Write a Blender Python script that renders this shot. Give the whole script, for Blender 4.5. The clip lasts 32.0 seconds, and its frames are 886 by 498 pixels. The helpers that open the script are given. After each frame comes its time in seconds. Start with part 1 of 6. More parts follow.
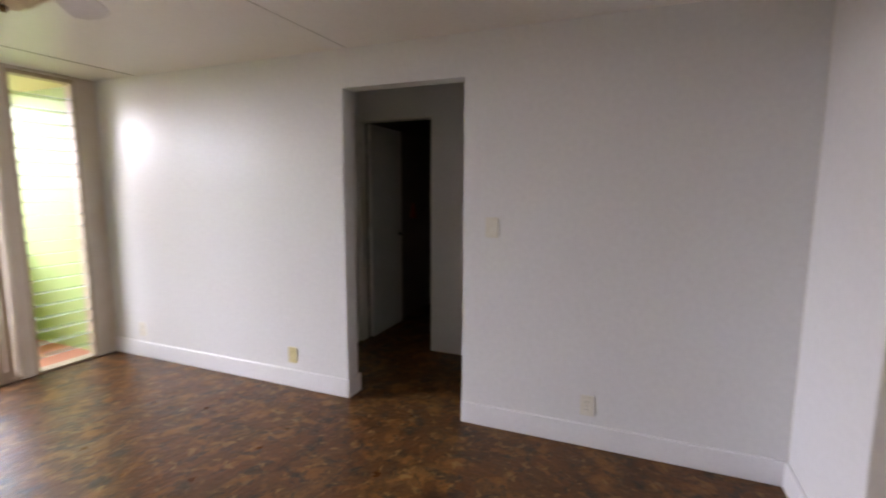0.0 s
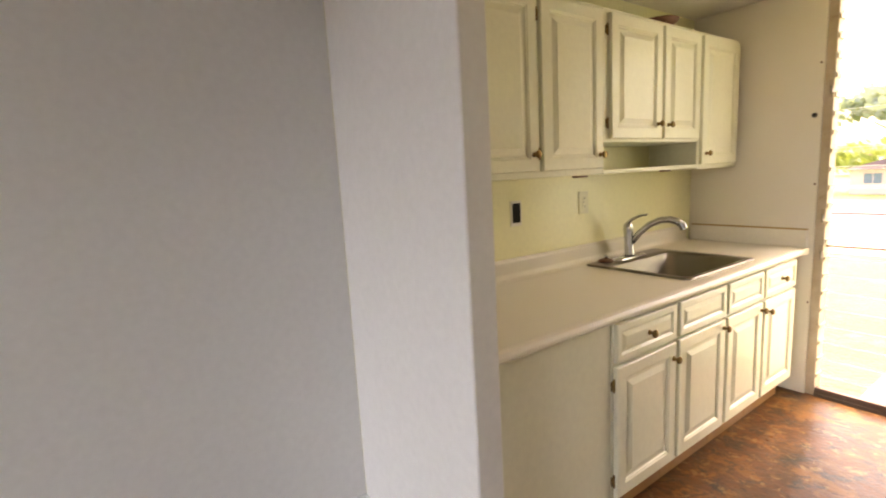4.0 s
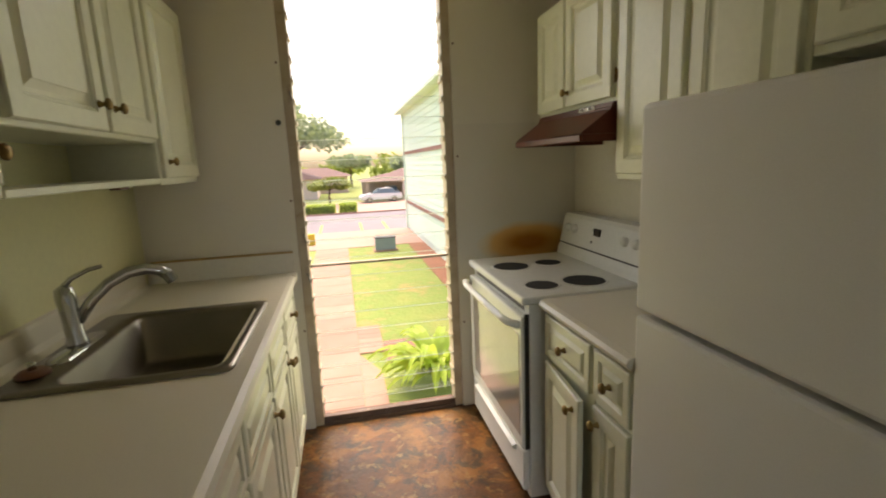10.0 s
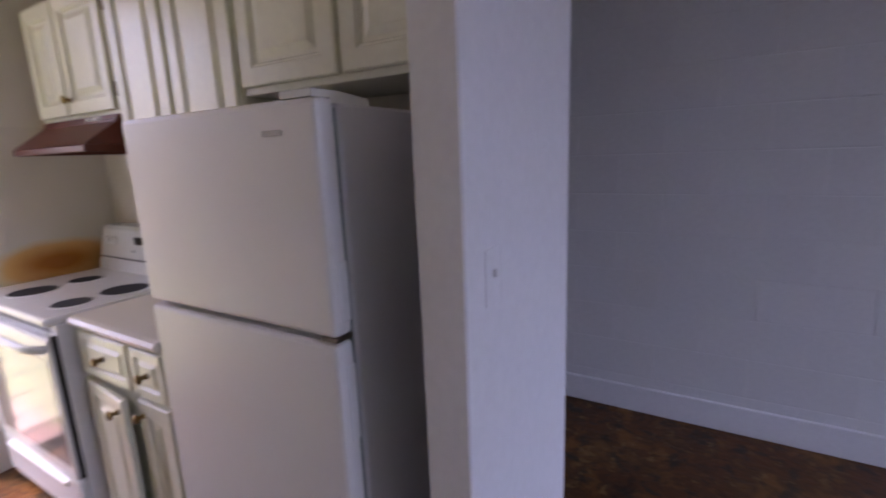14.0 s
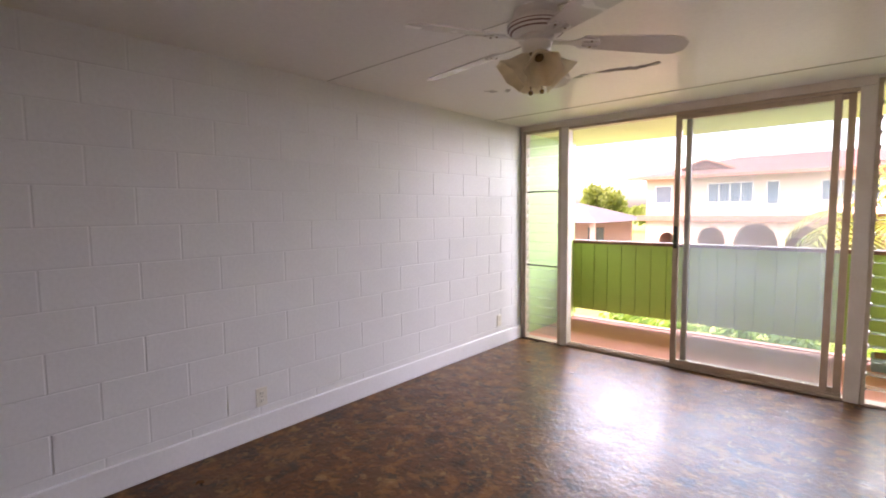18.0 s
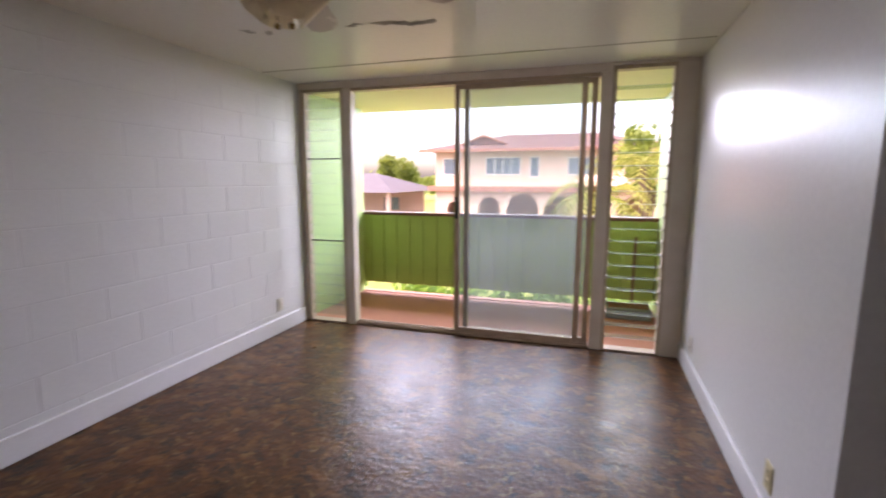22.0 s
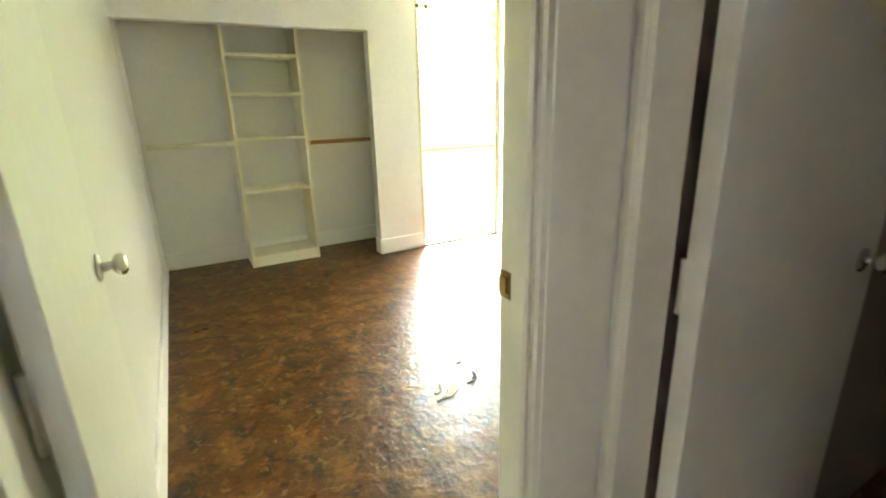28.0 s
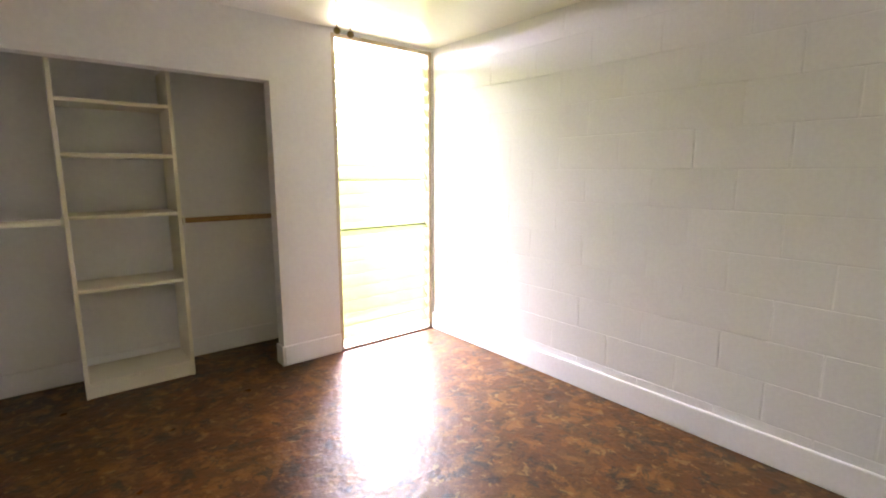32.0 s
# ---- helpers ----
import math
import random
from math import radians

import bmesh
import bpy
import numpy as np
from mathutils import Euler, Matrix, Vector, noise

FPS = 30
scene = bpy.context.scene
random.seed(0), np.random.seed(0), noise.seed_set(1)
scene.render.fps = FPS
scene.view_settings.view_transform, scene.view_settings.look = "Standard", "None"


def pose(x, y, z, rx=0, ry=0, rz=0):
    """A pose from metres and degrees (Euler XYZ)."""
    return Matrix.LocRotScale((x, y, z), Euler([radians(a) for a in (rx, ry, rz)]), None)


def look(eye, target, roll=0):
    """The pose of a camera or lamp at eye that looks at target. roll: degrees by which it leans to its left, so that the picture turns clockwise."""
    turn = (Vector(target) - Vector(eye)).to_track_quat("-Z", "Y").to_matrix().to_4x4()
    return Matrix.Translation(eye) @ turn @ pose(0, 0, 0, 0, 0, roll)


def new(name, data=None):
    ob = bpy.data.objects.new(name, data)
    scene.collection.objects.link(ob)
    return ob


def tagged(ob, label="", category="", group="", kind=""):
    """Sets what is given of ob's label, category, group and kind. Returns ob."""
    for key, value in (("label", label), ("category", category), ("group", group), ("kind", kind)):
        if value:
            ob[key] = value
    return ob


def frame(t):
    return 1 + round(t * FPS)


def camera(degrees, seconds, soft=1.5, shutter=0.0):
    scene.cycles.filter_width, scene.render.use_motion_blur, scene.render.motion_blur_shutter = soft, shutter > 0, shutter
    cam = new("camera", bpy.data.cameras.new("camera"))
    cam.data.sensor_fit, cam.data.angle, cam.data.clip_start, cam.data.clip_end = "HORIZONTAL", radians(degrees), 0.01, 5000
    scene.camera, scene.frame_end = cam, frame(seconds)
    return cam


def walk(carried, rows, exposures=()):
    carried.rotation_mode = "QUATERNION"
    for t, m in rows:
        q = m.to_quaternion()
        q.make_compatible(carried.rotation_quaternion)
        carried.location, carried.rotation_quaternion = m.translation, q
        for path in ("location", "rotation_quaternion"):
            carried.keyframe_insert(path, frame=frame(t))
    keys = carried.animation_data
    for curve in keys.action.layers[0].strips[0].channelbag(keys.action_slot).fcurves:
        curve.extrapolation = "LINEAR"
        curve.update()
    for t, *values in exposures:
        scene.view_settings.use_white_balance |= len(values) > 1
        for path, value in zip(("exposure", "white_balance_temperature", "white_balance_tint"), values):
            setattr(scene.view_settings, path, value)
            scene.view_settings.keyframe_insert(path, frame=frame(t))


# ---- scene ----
cam = camera(86.8, 32.0, soft=1.9, shutter=0.5)

EXPOSURES = [(0, 3.4, 7900, 36), (1, 3.8, 7800, 33), (2, 3.95, 8000, 29), (4, 3.5, 8800, 30), (7, 2.5, 10600, 31), (8, 2.6, 8900, 15), (9, 2.2, 8300, 14),
             (11, 2.0, 7500, 29), (13, 2.08, 6700, 49), (14, 2.7, 6100, 50), (14.5, 2.8, 6000, 48), (17, 3.8, 7000, 50),
             (18, 3.2, 7800, 42), (19, 2.75, 7900, 38), (20.5, 2.65, 8100, 38), (22, 2.6, 7500, 41), (23, 2.35, 7300, 40), (24, 2.3, 7400, 38), (24.5, 3.05, 7700, 34), (25, 3.45, 7900, 30),
             (27.5, 5.9, 10200, 25), (28, 6.25, 8000, 18), (29, 6.3, 7900, 19), (30, 5.95, 7600, 31), (31, 5.5, 7500, 43), (32, 5.2, 7400, 49)]
PATH = [
    (0, (-2.548, -4.172, 1.406), (-0.716, -3.411, 1.151), 0.2),
    (0.5, (-2.512, -4.038, 1.432), (-0.558, -3.725, 1.146), 0.2),
    (1, (-2.437, -4.02, 1.408), (-0.458, -4.023, 1.119), -0.2),
    (1.5, (-2.329, -4.054, 1.39), (-0.364, -4.279, 1.097), -0.6),
    (2, (-2.192, -4.116, 1.393), (-0.257, -4.512, 1.083), -0.7),
    (2.5, (-2.062, -4.152, 1.427), (-0.175, -4.712, 1.077), -0.9),
    (3, (-1.903, -4.117, 1.409), (-0.102, -4.92, 1.072), -1.0),
    (3.5, (-1.743, -4.135, 1.393), (-0.037, -5.127, 1.069), -2.1),
    (4, (-1.629, -4.205, 1.37), (-0.004, -5.331, 1.067), -3.2),
    (4.5, (-1.521, -4.271, 1.381), (-0.029, -5.559, 1.044), -2.7),
    (6.5, (-1.129, -4.549, 1.371), (-0.201, -6.272, 0.958), -3.1),
    (7, (-1.085, -4.658, 1.376), (-0.237, -6.419, 0.955), -3.0),
    (7.5, (-0.973, -4.77, 1.378), (-0.303, -6.609, 0.963), -3.5),
    (8, (-0.906, -4.87, 1.385), (-0.43, -6.768, 0.969), -3.9),
    (8.5, (-0.917, -4.921, 1.384), (-0.632, -6.859, 0.979), -3.5),
    (9, (-0.913, -4.96, 1.387), (-0.876, -6.919, 0.988), -3.0),
    (9.5, (-0.901, -4.976, 1.386), (-1.114, -6.927, 1.001), -2.5),
    (10, (-0.924, -4.971, 1.379), (-1.328, -6.895, 1.01), -2.5),
    (10.5, (-0.923, -4.954, 1.382), (-1.491, -6.835, 1.009), -2.4),
    (11, (-0.928, -4.914, 1.376), (-1.615, -6.753, 0.995), -2.4),
    (11.5, (-0.949, -4.844, 1.372), (-1.708, -6.653, 0.982), -2.5),
    (12, (-0.978, -4.761, 1.367), (-1.793, -6.543, 0.964), -2.5),
    (12.5, (-0.993, -4.692, 1.362), (-1.923, -6.415, 0.955), -2.7),
    (13, (-0.999, -4.625, 1.367), (-2.121, -6.229, 0.956), -3.2),
    (13.5, (-0.965, -4.595, 1.367), (-2.379, -5.952, 0.964), -2.9),
    (14, (-0.944, -4.585, 1.374), (-2.623, -5.593, 0.969), -2.3),
    (14.5, (-0.925, -4.6, 1.385), (-2.792, -5.211, 1.01), -1.1),
    (16.5, (-0.876, -4.589, 1.364), (-2.681, -3.762, 1.121), 0.2),
    (17, (-0.688, -4.484, 1.436), (-2.303, -3.331, 1.188), 0.2),
    (17.5, (-0.68, -4.425, 1.37), (-2.105, -3.035, 1.178), 0.4),
    (18, (-0.648, -4.363, 1.386), (-1.974, -2.874, 1.224), -0.6),
    (18.5, (-0.623, -4.366, 1.378), (-1.925, -2.854, 1.242), -1.5),
    (19, (-0.611, -4.367, 1.377), (-1.934, -2.873, 1.248), -1.6),
    (19.5, (-0.607, -4.37, 1.375), (-1.949, -2.892, 1.238), -1.1),
    (20, (-0.613, -4.357, 1.38), (-1.945, -2.873, 1.225), -0.7),
    (20.5, (-0.641, -4.327, 1.391), (-1.898, -2.783, 1.203), -0.4),
    (21, (-0.669, -4.299, 1.378), (-1.764, -2.641, 1.151), -0.1),
    (21.5, (-0.703, -4.152, 1.385), (-1.578, -2.375, 1.112), 0.0),
    (22, (-0.714, -3.957, 1.384), (-1.309, -2.07, 1.091), 0.1),
    (22.5, (-0.855, -3.858, 1.406), (-1.014, -1.886, 1.109), 0.1),
    (23, (-0.833, -3.714, 1.458), (-0.602, -1.753, 1.139), -0.4),
    (23.5, (-0.712, -3.563, 1.443), (-0.178, -1.664, 1.112), 0.1),
    (24, (-0.574, -3.405, 1.435), (0.213, -1.601, 1.083), 1.0),
    (24.5, (-0.457, -3.28, 1.421), (0.567, -1.606, 1.037), 2.2),
    (25, (-0.348, -3.136, 1.396), (0.902, -1.632, 0.976), 1.9),
    (25.5, (-0.261, -3.003, 1.379), (1.137, -1.645, 0.93), 1.8),
    (27.5, (0.436, -2.396, 1.271), (1.505, -0.806, 0.698), -0.7),
    (28, (0.534, -2.289, 1.276), (1.457, -0.613, 0.693), -1.6),
    (28.5, (0.615, -2.172, 1.278), (1.441, -0.443, 0.707), -1.5),
    (29, (0.632, -2.068, 1.296), (1.475, -0.336, 0.758), 0.4),
    (29.5, (0.647, -1.974, 1.294), (1.521, -0.245, 0.794), -0.0),
    (30, (0.752, -1.76, 1.268), (1.665, -0.043, 0.801), -0.5),
    (30.5, (0.852, -1.657, 1.31), (1.815, 0.04, 0.869), -0.2),
    (31, (0.884, -1.571, 1.346), (1.951, 0.071, 0.938), 0.4),
    (31.5, (0.892, -1.488, 1.32), (2.082, 0.081, 0.97), 0.6),
    (32, (0.928, -1.475, 1.314), (2.18, 0.051, 0.989), 0.1),
]
walk(cam, [(t, look(eye, target, roll)) for t, eye, target, roll in PATH], EXPOSURES)

# ---- world and sun ----
world = bpy.data.worlds.new("world")
scene.world = world
world.use_nodes = True
wn = world.node_tree
sky = wn.nodes.new("ShaderNodeTexSky")
sky.sky_type, sky.sun_disc = "NISHITA", False
sky.sun_elevation, sky.sun_rotation = radians(62), radians(200)
sky.air_density, sky.dust_density = 1.0, 4.0
wn.links.new(sky.outputs[0], wn.nodes["Background"].inputs[0])
wn.nodes["Background"].inputs[1].default_value = 0.155
sun = new("sun", bpy.data.lights.new("sun", "SUN"))
sun.data.energy, sun.data.angle, sun.data.color = 1.05, radians(12), (1.0, 0.94, 0.82)
sun.matrix_world = look((0, 0, 30), (-8.0 * math.sin(radians(20)), 8.0 * math.cos(radians(20)), 30 - 8.0 * math.tan(radians(62))))


def daylight_panel(name, at, toward, w, h, watts, col):
    """An added area lamp in or beyond an opening, strengthening the daylight that enters."""
    l = new(name, bpy.data.lights.new(name, "AREA"))
    l.data.shape, l.data.size, l.data.size_y, l.data.energy, l.data.color = "RECTANGLE", w, h, watts, col
    l.matrix_world = look(at, toward)


daylight_panel("lanai_sky", (-0.9, 5.0, 3.9), (-0.9, -3, 2.6), 13.0, 3.6, 660.0, (0.64, 0.81, 1.0))
daylight_panel("kitchen_sky", (-1.10, -7.50, 1.15), (-1.10, 0, 1.1), 0.72, 2.1, 0.9, (1.0, 0.97, 0.74))
# Low lamp outside the window, aimed upward: added fill for walls and ceiling.
daylight_panel("bedroom_sky", (4.5, 3.4, 0.9), (2.4, 0.2, 1.35), 2.4, 1.6, 43.0, (1.0, 0.98, 0.95))

# ---- materials ----
def nodes_of(name):
    m = bpy.data.materials.new(name)
    m.use_nodes = True
    return m, m.node_tree, m.node_tree.nodes["Principled BSDF"]


def coords(tree, scale=(1, 1, 1)):
    tc, mp = tree.nodes.new("ShaderNodeTexCoord"), tree.nodes.new("ShaderNodeMapping")
    mp.inputs["Scale"].default_value = scale
    tree.links.new(tc.outputs["Object"], mp.inputs[0])
    return mp.outputs[0]


def noise_tex(tree, vec, scale, detail=4.0, rough=0.55, warp=0.0):
    n = tree.nodes.new("ShaderNodeTexNoise")
    n.inputs["Scale"].default_value, n.inputs["Detail"].default_value = scale, detail
    n.inputs["Roughness"].default_value, n.inputs["Distortion"].default_value = rough, warp
    tree.links.new(vec, n.inputs["Vector"])
    return n.outputs["Fac"]


def ramp(tree, fac, stops):
    r = tree.nodes.new("ShaderNodeValToRGB")
    e = r.color_ramp.elements
    e[0].position, e[0].color = stops[0][0], (*stops[0][1], 1)
    e[1].position, e[1].color = stops[-1][0], (*stops[-1][1], 1)
    for p, c in stops[1:-1]:
        e.new(p).color = (*c, 1)
    tree.links.new(fac, r.inputs[0])
    return r.outputs[0]


def mix_col(tree, fac, a, b, mode="MIX"):
    m = tree.nodes.new("ShaderNodeMix")
    m.data_type, m.blend_type = "RGBA", mode
    for sock, v in ((m.inputs["Factor"], fac), (m.inputs["A"], a), (m.inputs["B"], b)):
        if isinstance(v, bpy.types.NodeSocket):
            tree.links.new(v, sock)
        elif isinstance(v, (int, float)):
            sock.default_value = v
        else:
            sock.default_value = (*v, 1)
    return m.outputs["Result"]


def bump(tree, bsdf, height, strength, dist=0.01):
    b = tree.nodes.new("ShaderNodeBump")
    b.inputs["Strength"].default_value, b.inputs["Distance"].default_value = strength, dist
    tree.links.new(height, b.inputs["Height"])
    tree.links.new(b.outputs[0], bsdf.inputs["Normal"])


def surface(name, col, col2=None, rough=0.5, metal=0.0, scale=6.0, fine=60.0, bumps=0.15, dist=0.002, rvar=0.04, stains=None, vary=0.0, spec=0.5):
    """Two scales of colour variation, uneven gloss and fine relief."""
    m, t, b = nodes_of(name)
    v = coords(t)
    big, small = noise_tex(t, v, scale, 2.5, 0.45), noise_tex(t, v, fine, 3.0)
    col2 = col2 or tuple(c * 0.86 for c in col)
    c = ramp(t, big, [(0.2, col2), (0.8, col)])
    c = mix_col(t, 0.12, c, ramp(t, small, [(0.3, tuple(x * 0.7 for x in col)), (0.7, tuple(min(1, x * 1.15) for x in col))]))
    if stains:
        scol, sscale, lo = stains
        c = mix_col(t, ramp(t, noise_tex(t, v, sscale, 6.0, 0.65), [(lo, (0, 0, 0)), (lo + 0.14, (1, 1, 1))]), c, scol)
    if vary:
        oi = t.nodes.new("ShaderNodeObjectInfo")
        c = mix_col(t, 1.0, c, ramp(t, oi.outputs["Random"], [(0.0, (1 - vary,) * 3), (1.0, (1.0, 1.0, 1.0))]), "MULTIPLY")
    t.links.new(c, b.inputs["Base Color"])
    r = ramp(t, big, [(0.1, (max(0.03, rough - rvar),) * 3), (0.9, (min(1, rough + rvar),) * 3)])
    t.links.new(r, b.inputs["Roughness"])
    b.inputs["Metallic"].default_value = metal
    b.inputs["Specular IOR Level"].default_value = spec
    if bumps:
        bump(t, b, small, bumps, dist)
    return m


def clear_glass(name, tint=(0.96, 0.98, 0.96), haze=0.0, gloss=0.06):
    m, t, b = nodes_of(name)
    t.nodes.remove(b)
    tr, gl = t.nodes.new("ShaderNodeBsdfTransparent"), t.nodes.new("ShaderNodeBsdfGlossy")
    tr.inputs[0].default_value = (*tint, 1)
    gl.inputs["Roughness"].default_value = 0.03
    lw, pw, mx = t.nodes.new("ShaderNodeLayerWeight"), t.nodes.new("ShaderNodeMath"), t.nodes.new("ShaderNodeMixShader")
    pw.operation = "POWER"
    pw.inputs[1].default_value = 5.0
    t.links.new(lw.outputs["Facing"], pw.inputs[0])
    ad = t.nodes.new("ShaderNodeMath")
    ad.operation = "MULTIPLY_ADD"
    ad.inputs[1].default_value, ad.inputs[2].default_value = 0.008, 0.005
    t.links.new(pw.outputs[0], ad.inputs[0])
    t.links.new(ad.outputs[0], mx.inputs[0])
    base = tr.outputs[0]
    if haze:
        df, m2 = t.nodes.new("ShaderNodeBsdfTranslucent"), t.nodes.new("ShaderNodeMixShader")
        d2, m3 = t.nodes.new("ShaderNodeBsdfDiffuse"), t.nodes.new("ShaderNodeMixShader")
        df.inputs[0].default_value = d2.inputs[0].default_value = (0.8, 0.83, 0.86, 1)
        m3.inputs[0].default_value = 0.5
        t.links.new(df.outputs[0], m3.inputs[1]), t.links.new(d2.outputs[0], m3.inputs[2])
        v = coords(t)
        f = ramp(t, noise_tex(t, v, 3.0, 4.0), [(0.2, (haze * 0.6,) * 3), (0.8, (haze * 1.3,) * 3)])
        t.links.new(f, m2.inputs[0])
        t.links.new(base, m2.inputs[1]), t.links.new(m3.outputs[0], m2.inputs[2])
        base = m2.outputs[0]
    t.links.new(base, mx.inputs[1]), t.links.new(gl.outputs[0], mx.inputs[2])
    t.links.new(mx.outputs[0], t.nodes["Material Output"].inputs[0])
    return m


def stained_concrete():
    """Mottled acid-stained floor under a worn glossy sealer."""
    m, t, b = nodes_of("stained_concrete")
    v = coords(t)
    c = ramp(t, noise_tex(t, v, 4.5, 7.0, 0.62, 0.35), [(0.34, (0.052, 0.026, 0.012)), (0.46, (0.124, 0.048, 0.016)), (0.54, (0.088, 0.040, 0.016)), (0.64, (0.172, 0.082, 0.026))])
    def patches(scale, lo, hi, colour, amount, warp, rough=0.64):
        return mix_col(t, ramp(t, noise_tex(t, v, scale, 6.0, rough, warp), [(lo, (0, 0, 0)), (hi, (amount,) * 3)]), c, colour)
    c = patches(1.7, 0.50, 0.68, (0.036, 0.021, 0.012), 0.60, 0.4)
    c = patches(7.0, 0.52, 0.61, (0.230, 0.100, 0.026), 0.65, 0.5)
    c = patches(9.5, 0.53, 0.61, (0.022, 0.025, 0.021), 0.72, 0.5, 0.68)
    c = patches(15.0, 0.57, 0.65, (0.270, 0.165, 0.060), 0.60, 0.5)
    c = patches(27.0, 0.59, 0.68, (0.016, 0.017, 0.015), 0.60, 0.5)
    t.links.new(c, b.inputs["Base Color"])
    t.links.new(ramp(t, noise_tex(t, v, 5.0, 5.0, 0.55), [(0.3, (0.27,) * 3), (0.7, (0.42,) * 3)]), b.inputs["Roughness"])
    b.inputs["Specular IOR Level"].default_value = 0.17
    h = mix_col(t, 0.35, noise_tex(t, v, 9.0, 4.0, 0.55), noise_tex(t, v, 34.0, 3.0))
    bump(t, b, h, 0.7, 0.010)
    return m


M = {}
M["floor"] = stained_concrete()
M["wall"] = surface("white_gloss_paint", (0.74, 0.74, 0.73), (0.72, 0.718, 0.705), 0.29, scale=1.3, fine=35, bumps=0.12, dist=0.004, rvar=0.02, spec=0.30)
M["stub"] = surface("white_eggshell_paint", (0.74, 0.735, 0.725), (0.72, 0.713, 0.70), 0.42, scale=1.6, fine=40, bumps=0.08, dist=0.003)
M["block"] = surface("painted_block", (0.74, 0.74, 0.725), (0.715, 0.712, 0.695), 0.38, scale=2.2, fine=55, bumps=0.18, dist=0.003, rvar=0.03, vary=0.03, spec=0.32)
M["mortar"] = surface("painted_mortar", (0.74, 0.74, 0.725), (0.71, 0.705, 0.69), 0.42, scale=4, fine=80, bumps=0.3, dist=0.003, spec=0.32)
M["ceiling"] = surface("ceiling_paint", (0.83, 0.805, 0.75), (0.81, 0.78, 0.72), 0.32, scale=0.9, fine=45, bumps=0.10, dist=0.003, rvar=0.03, spec=0.35)
M["scar"] = surface("bare_plaster", (0.50, 0.47, 0.42), (0.42, 0.39, 0.35), 0.85, scale=14, fine=90, bumps=0.4, spec=0.1)
M["seam"] = surface("grey_brown_seam", (0.52, 0.48, 0.42), None, 0.7)
M["kwall"] = surface("kitchen_wall_paint", (0.79, 0.755, 0.66), (0.73, 0.69, 0.585), 0.45, scale=1.5, fine=45, bumps=0.10, dist=0.003, stains=((0.60, 0.55, 0.44), 2.2, 0.68))
M["splash"] = surface("backsplash_paint", (0.77, 0.745, 0.47), (0.72, 0.69, 0.41), 0.30, scale=1.4, fine=40, bumps=0.08, dist=0.003)
# Dark brown puts the unlit bathroom's shade into its wall colour.
M["bathwall"] = surface("shaded_bathroom_paint", (0.26, 0.21, 0.18), (0.21, 0.17, 0.145), 0.5, scale=2, fine=40, bumps=0.1)
M["towel"] = surface("orange_cloth", (0.50, 0.12, 0.03), (0.40, 0.08, 0.02), 0.9, scale=30, fine=200, bumps=0.5)
M["base"] = surface("baseboard_paint", (0.80, 0.80, 0.80), (0.75, 0.745, 0.74), 0.34, scale=3, fine=50, bumps=0.12, dist=0.002)
M["trim"] = surface("door_trim_paint", (0.77, 0.75, 0.70), (0.70, 0.675, 0.62), 0.36, scale=4, fine=40, bumps=0.12, dist=0.002, stains=((0.52, 0.45, 0.34), 5.0, 0.70))
M["door"] = surface("door_paint", (0.78, 0.77, 0.74), (0.755, 0.745, 0.715), 0.32, scale=2, fine=30, bumps=0.08, dist=0.002)
M["cream"] = surface("cream_louvre_paint", (0.74, 0.68, 0.55), (0.68, 0.61, 0.47), 0.45, scale=4)
M["cab"] = surface("cabinet_paint", (0.735, 0.735, 0.60), (0.68, 0.675, 0.53), 0.30, scale=2.5, fine=40, bumps=0.07, dist=0.002, stains=((0.60, 0.53, 0.38), 4.0, 0.72))
M["counter"] = surface("speckled_laminate", (0.73, 0.68, 0.58), (0.715, 0.665, 0.56), 0.32, scale=6, fine=260, bumps=0.03, dist=0.001)
M["edge"] = surface("yellowed_caulk", (0.55, 0.38, 0.16), (0.42, 0.27, 0.10), 0.6, scale=8)
M["steel"] = surface("brushed_steel", (0.27, 0.245, 0.21), (0.20, 0.18, 0.155), 0.34, 1.0, scale=5, fine=120, bumps=0.05, dist=0.001)
M["chrome"] = surface("chrome", (0.62, 0.63, 0.65), (0.52, 0.53, 0.55), 0.12, 1.0, scale=12, fine=60, bumps=0.0, rvar=0.05)
M["knob"] = surface("brushed_nickel", (0.50, 0.48, 0.45), (0.38, 0.36, 0.34), 0.28, 1.0, scale=20, fine=90, bumps=0.05, dist=0.0005)
M["brass"] = surface("aged_brass", (0.30, 0.20, 0.08), (0.14, 0.09, 0.04), 0.38, 1.0, scale=60)
M["black"] = surface("black_enamel", (0.022, 0.021, 0.020), (0.012, 0.011, 0.010), 0.35, scale=20)
# Pale pinkish base colour carries a reflection on the oven window.
M["ovenglass"] = surface("reflection_tinted_glass", (0.34, 0.31, 0.29), (0.28, 0.25, 0.235), 0.10, scale=3, bumps=0.0, rvar=0.03, spec=1.0)
# Near-black colour stands in for the shade inside openings that aren't cut.
M["hole"] = surface("painted_hole_shade", (0.015, 0.014, 0.013), None, 0.9)
M["white"] = surface("white_enamel", (0.80, 0.81, 0.79), (0.76, 0.77, 0.745), 0.20, scale=2, fine=50, bumps=0.03, dist=0.001, rvar=0.05)
M["fridge"] = surface("fridge_enamel", (0.74, 0.73, 0.71), (0.70, 0.685, 0.66), 0.34, scale=2, fine=320, bumps=0.22, dist=0.001, rvar=0.05)
M["fridgeside"] = surface("fridge_side", (0.66, 0.66, 0.67), (0.60, 0.60, 0.61), 0.4, scale=3, fine=300, bumps=0.3, dist=0.001)
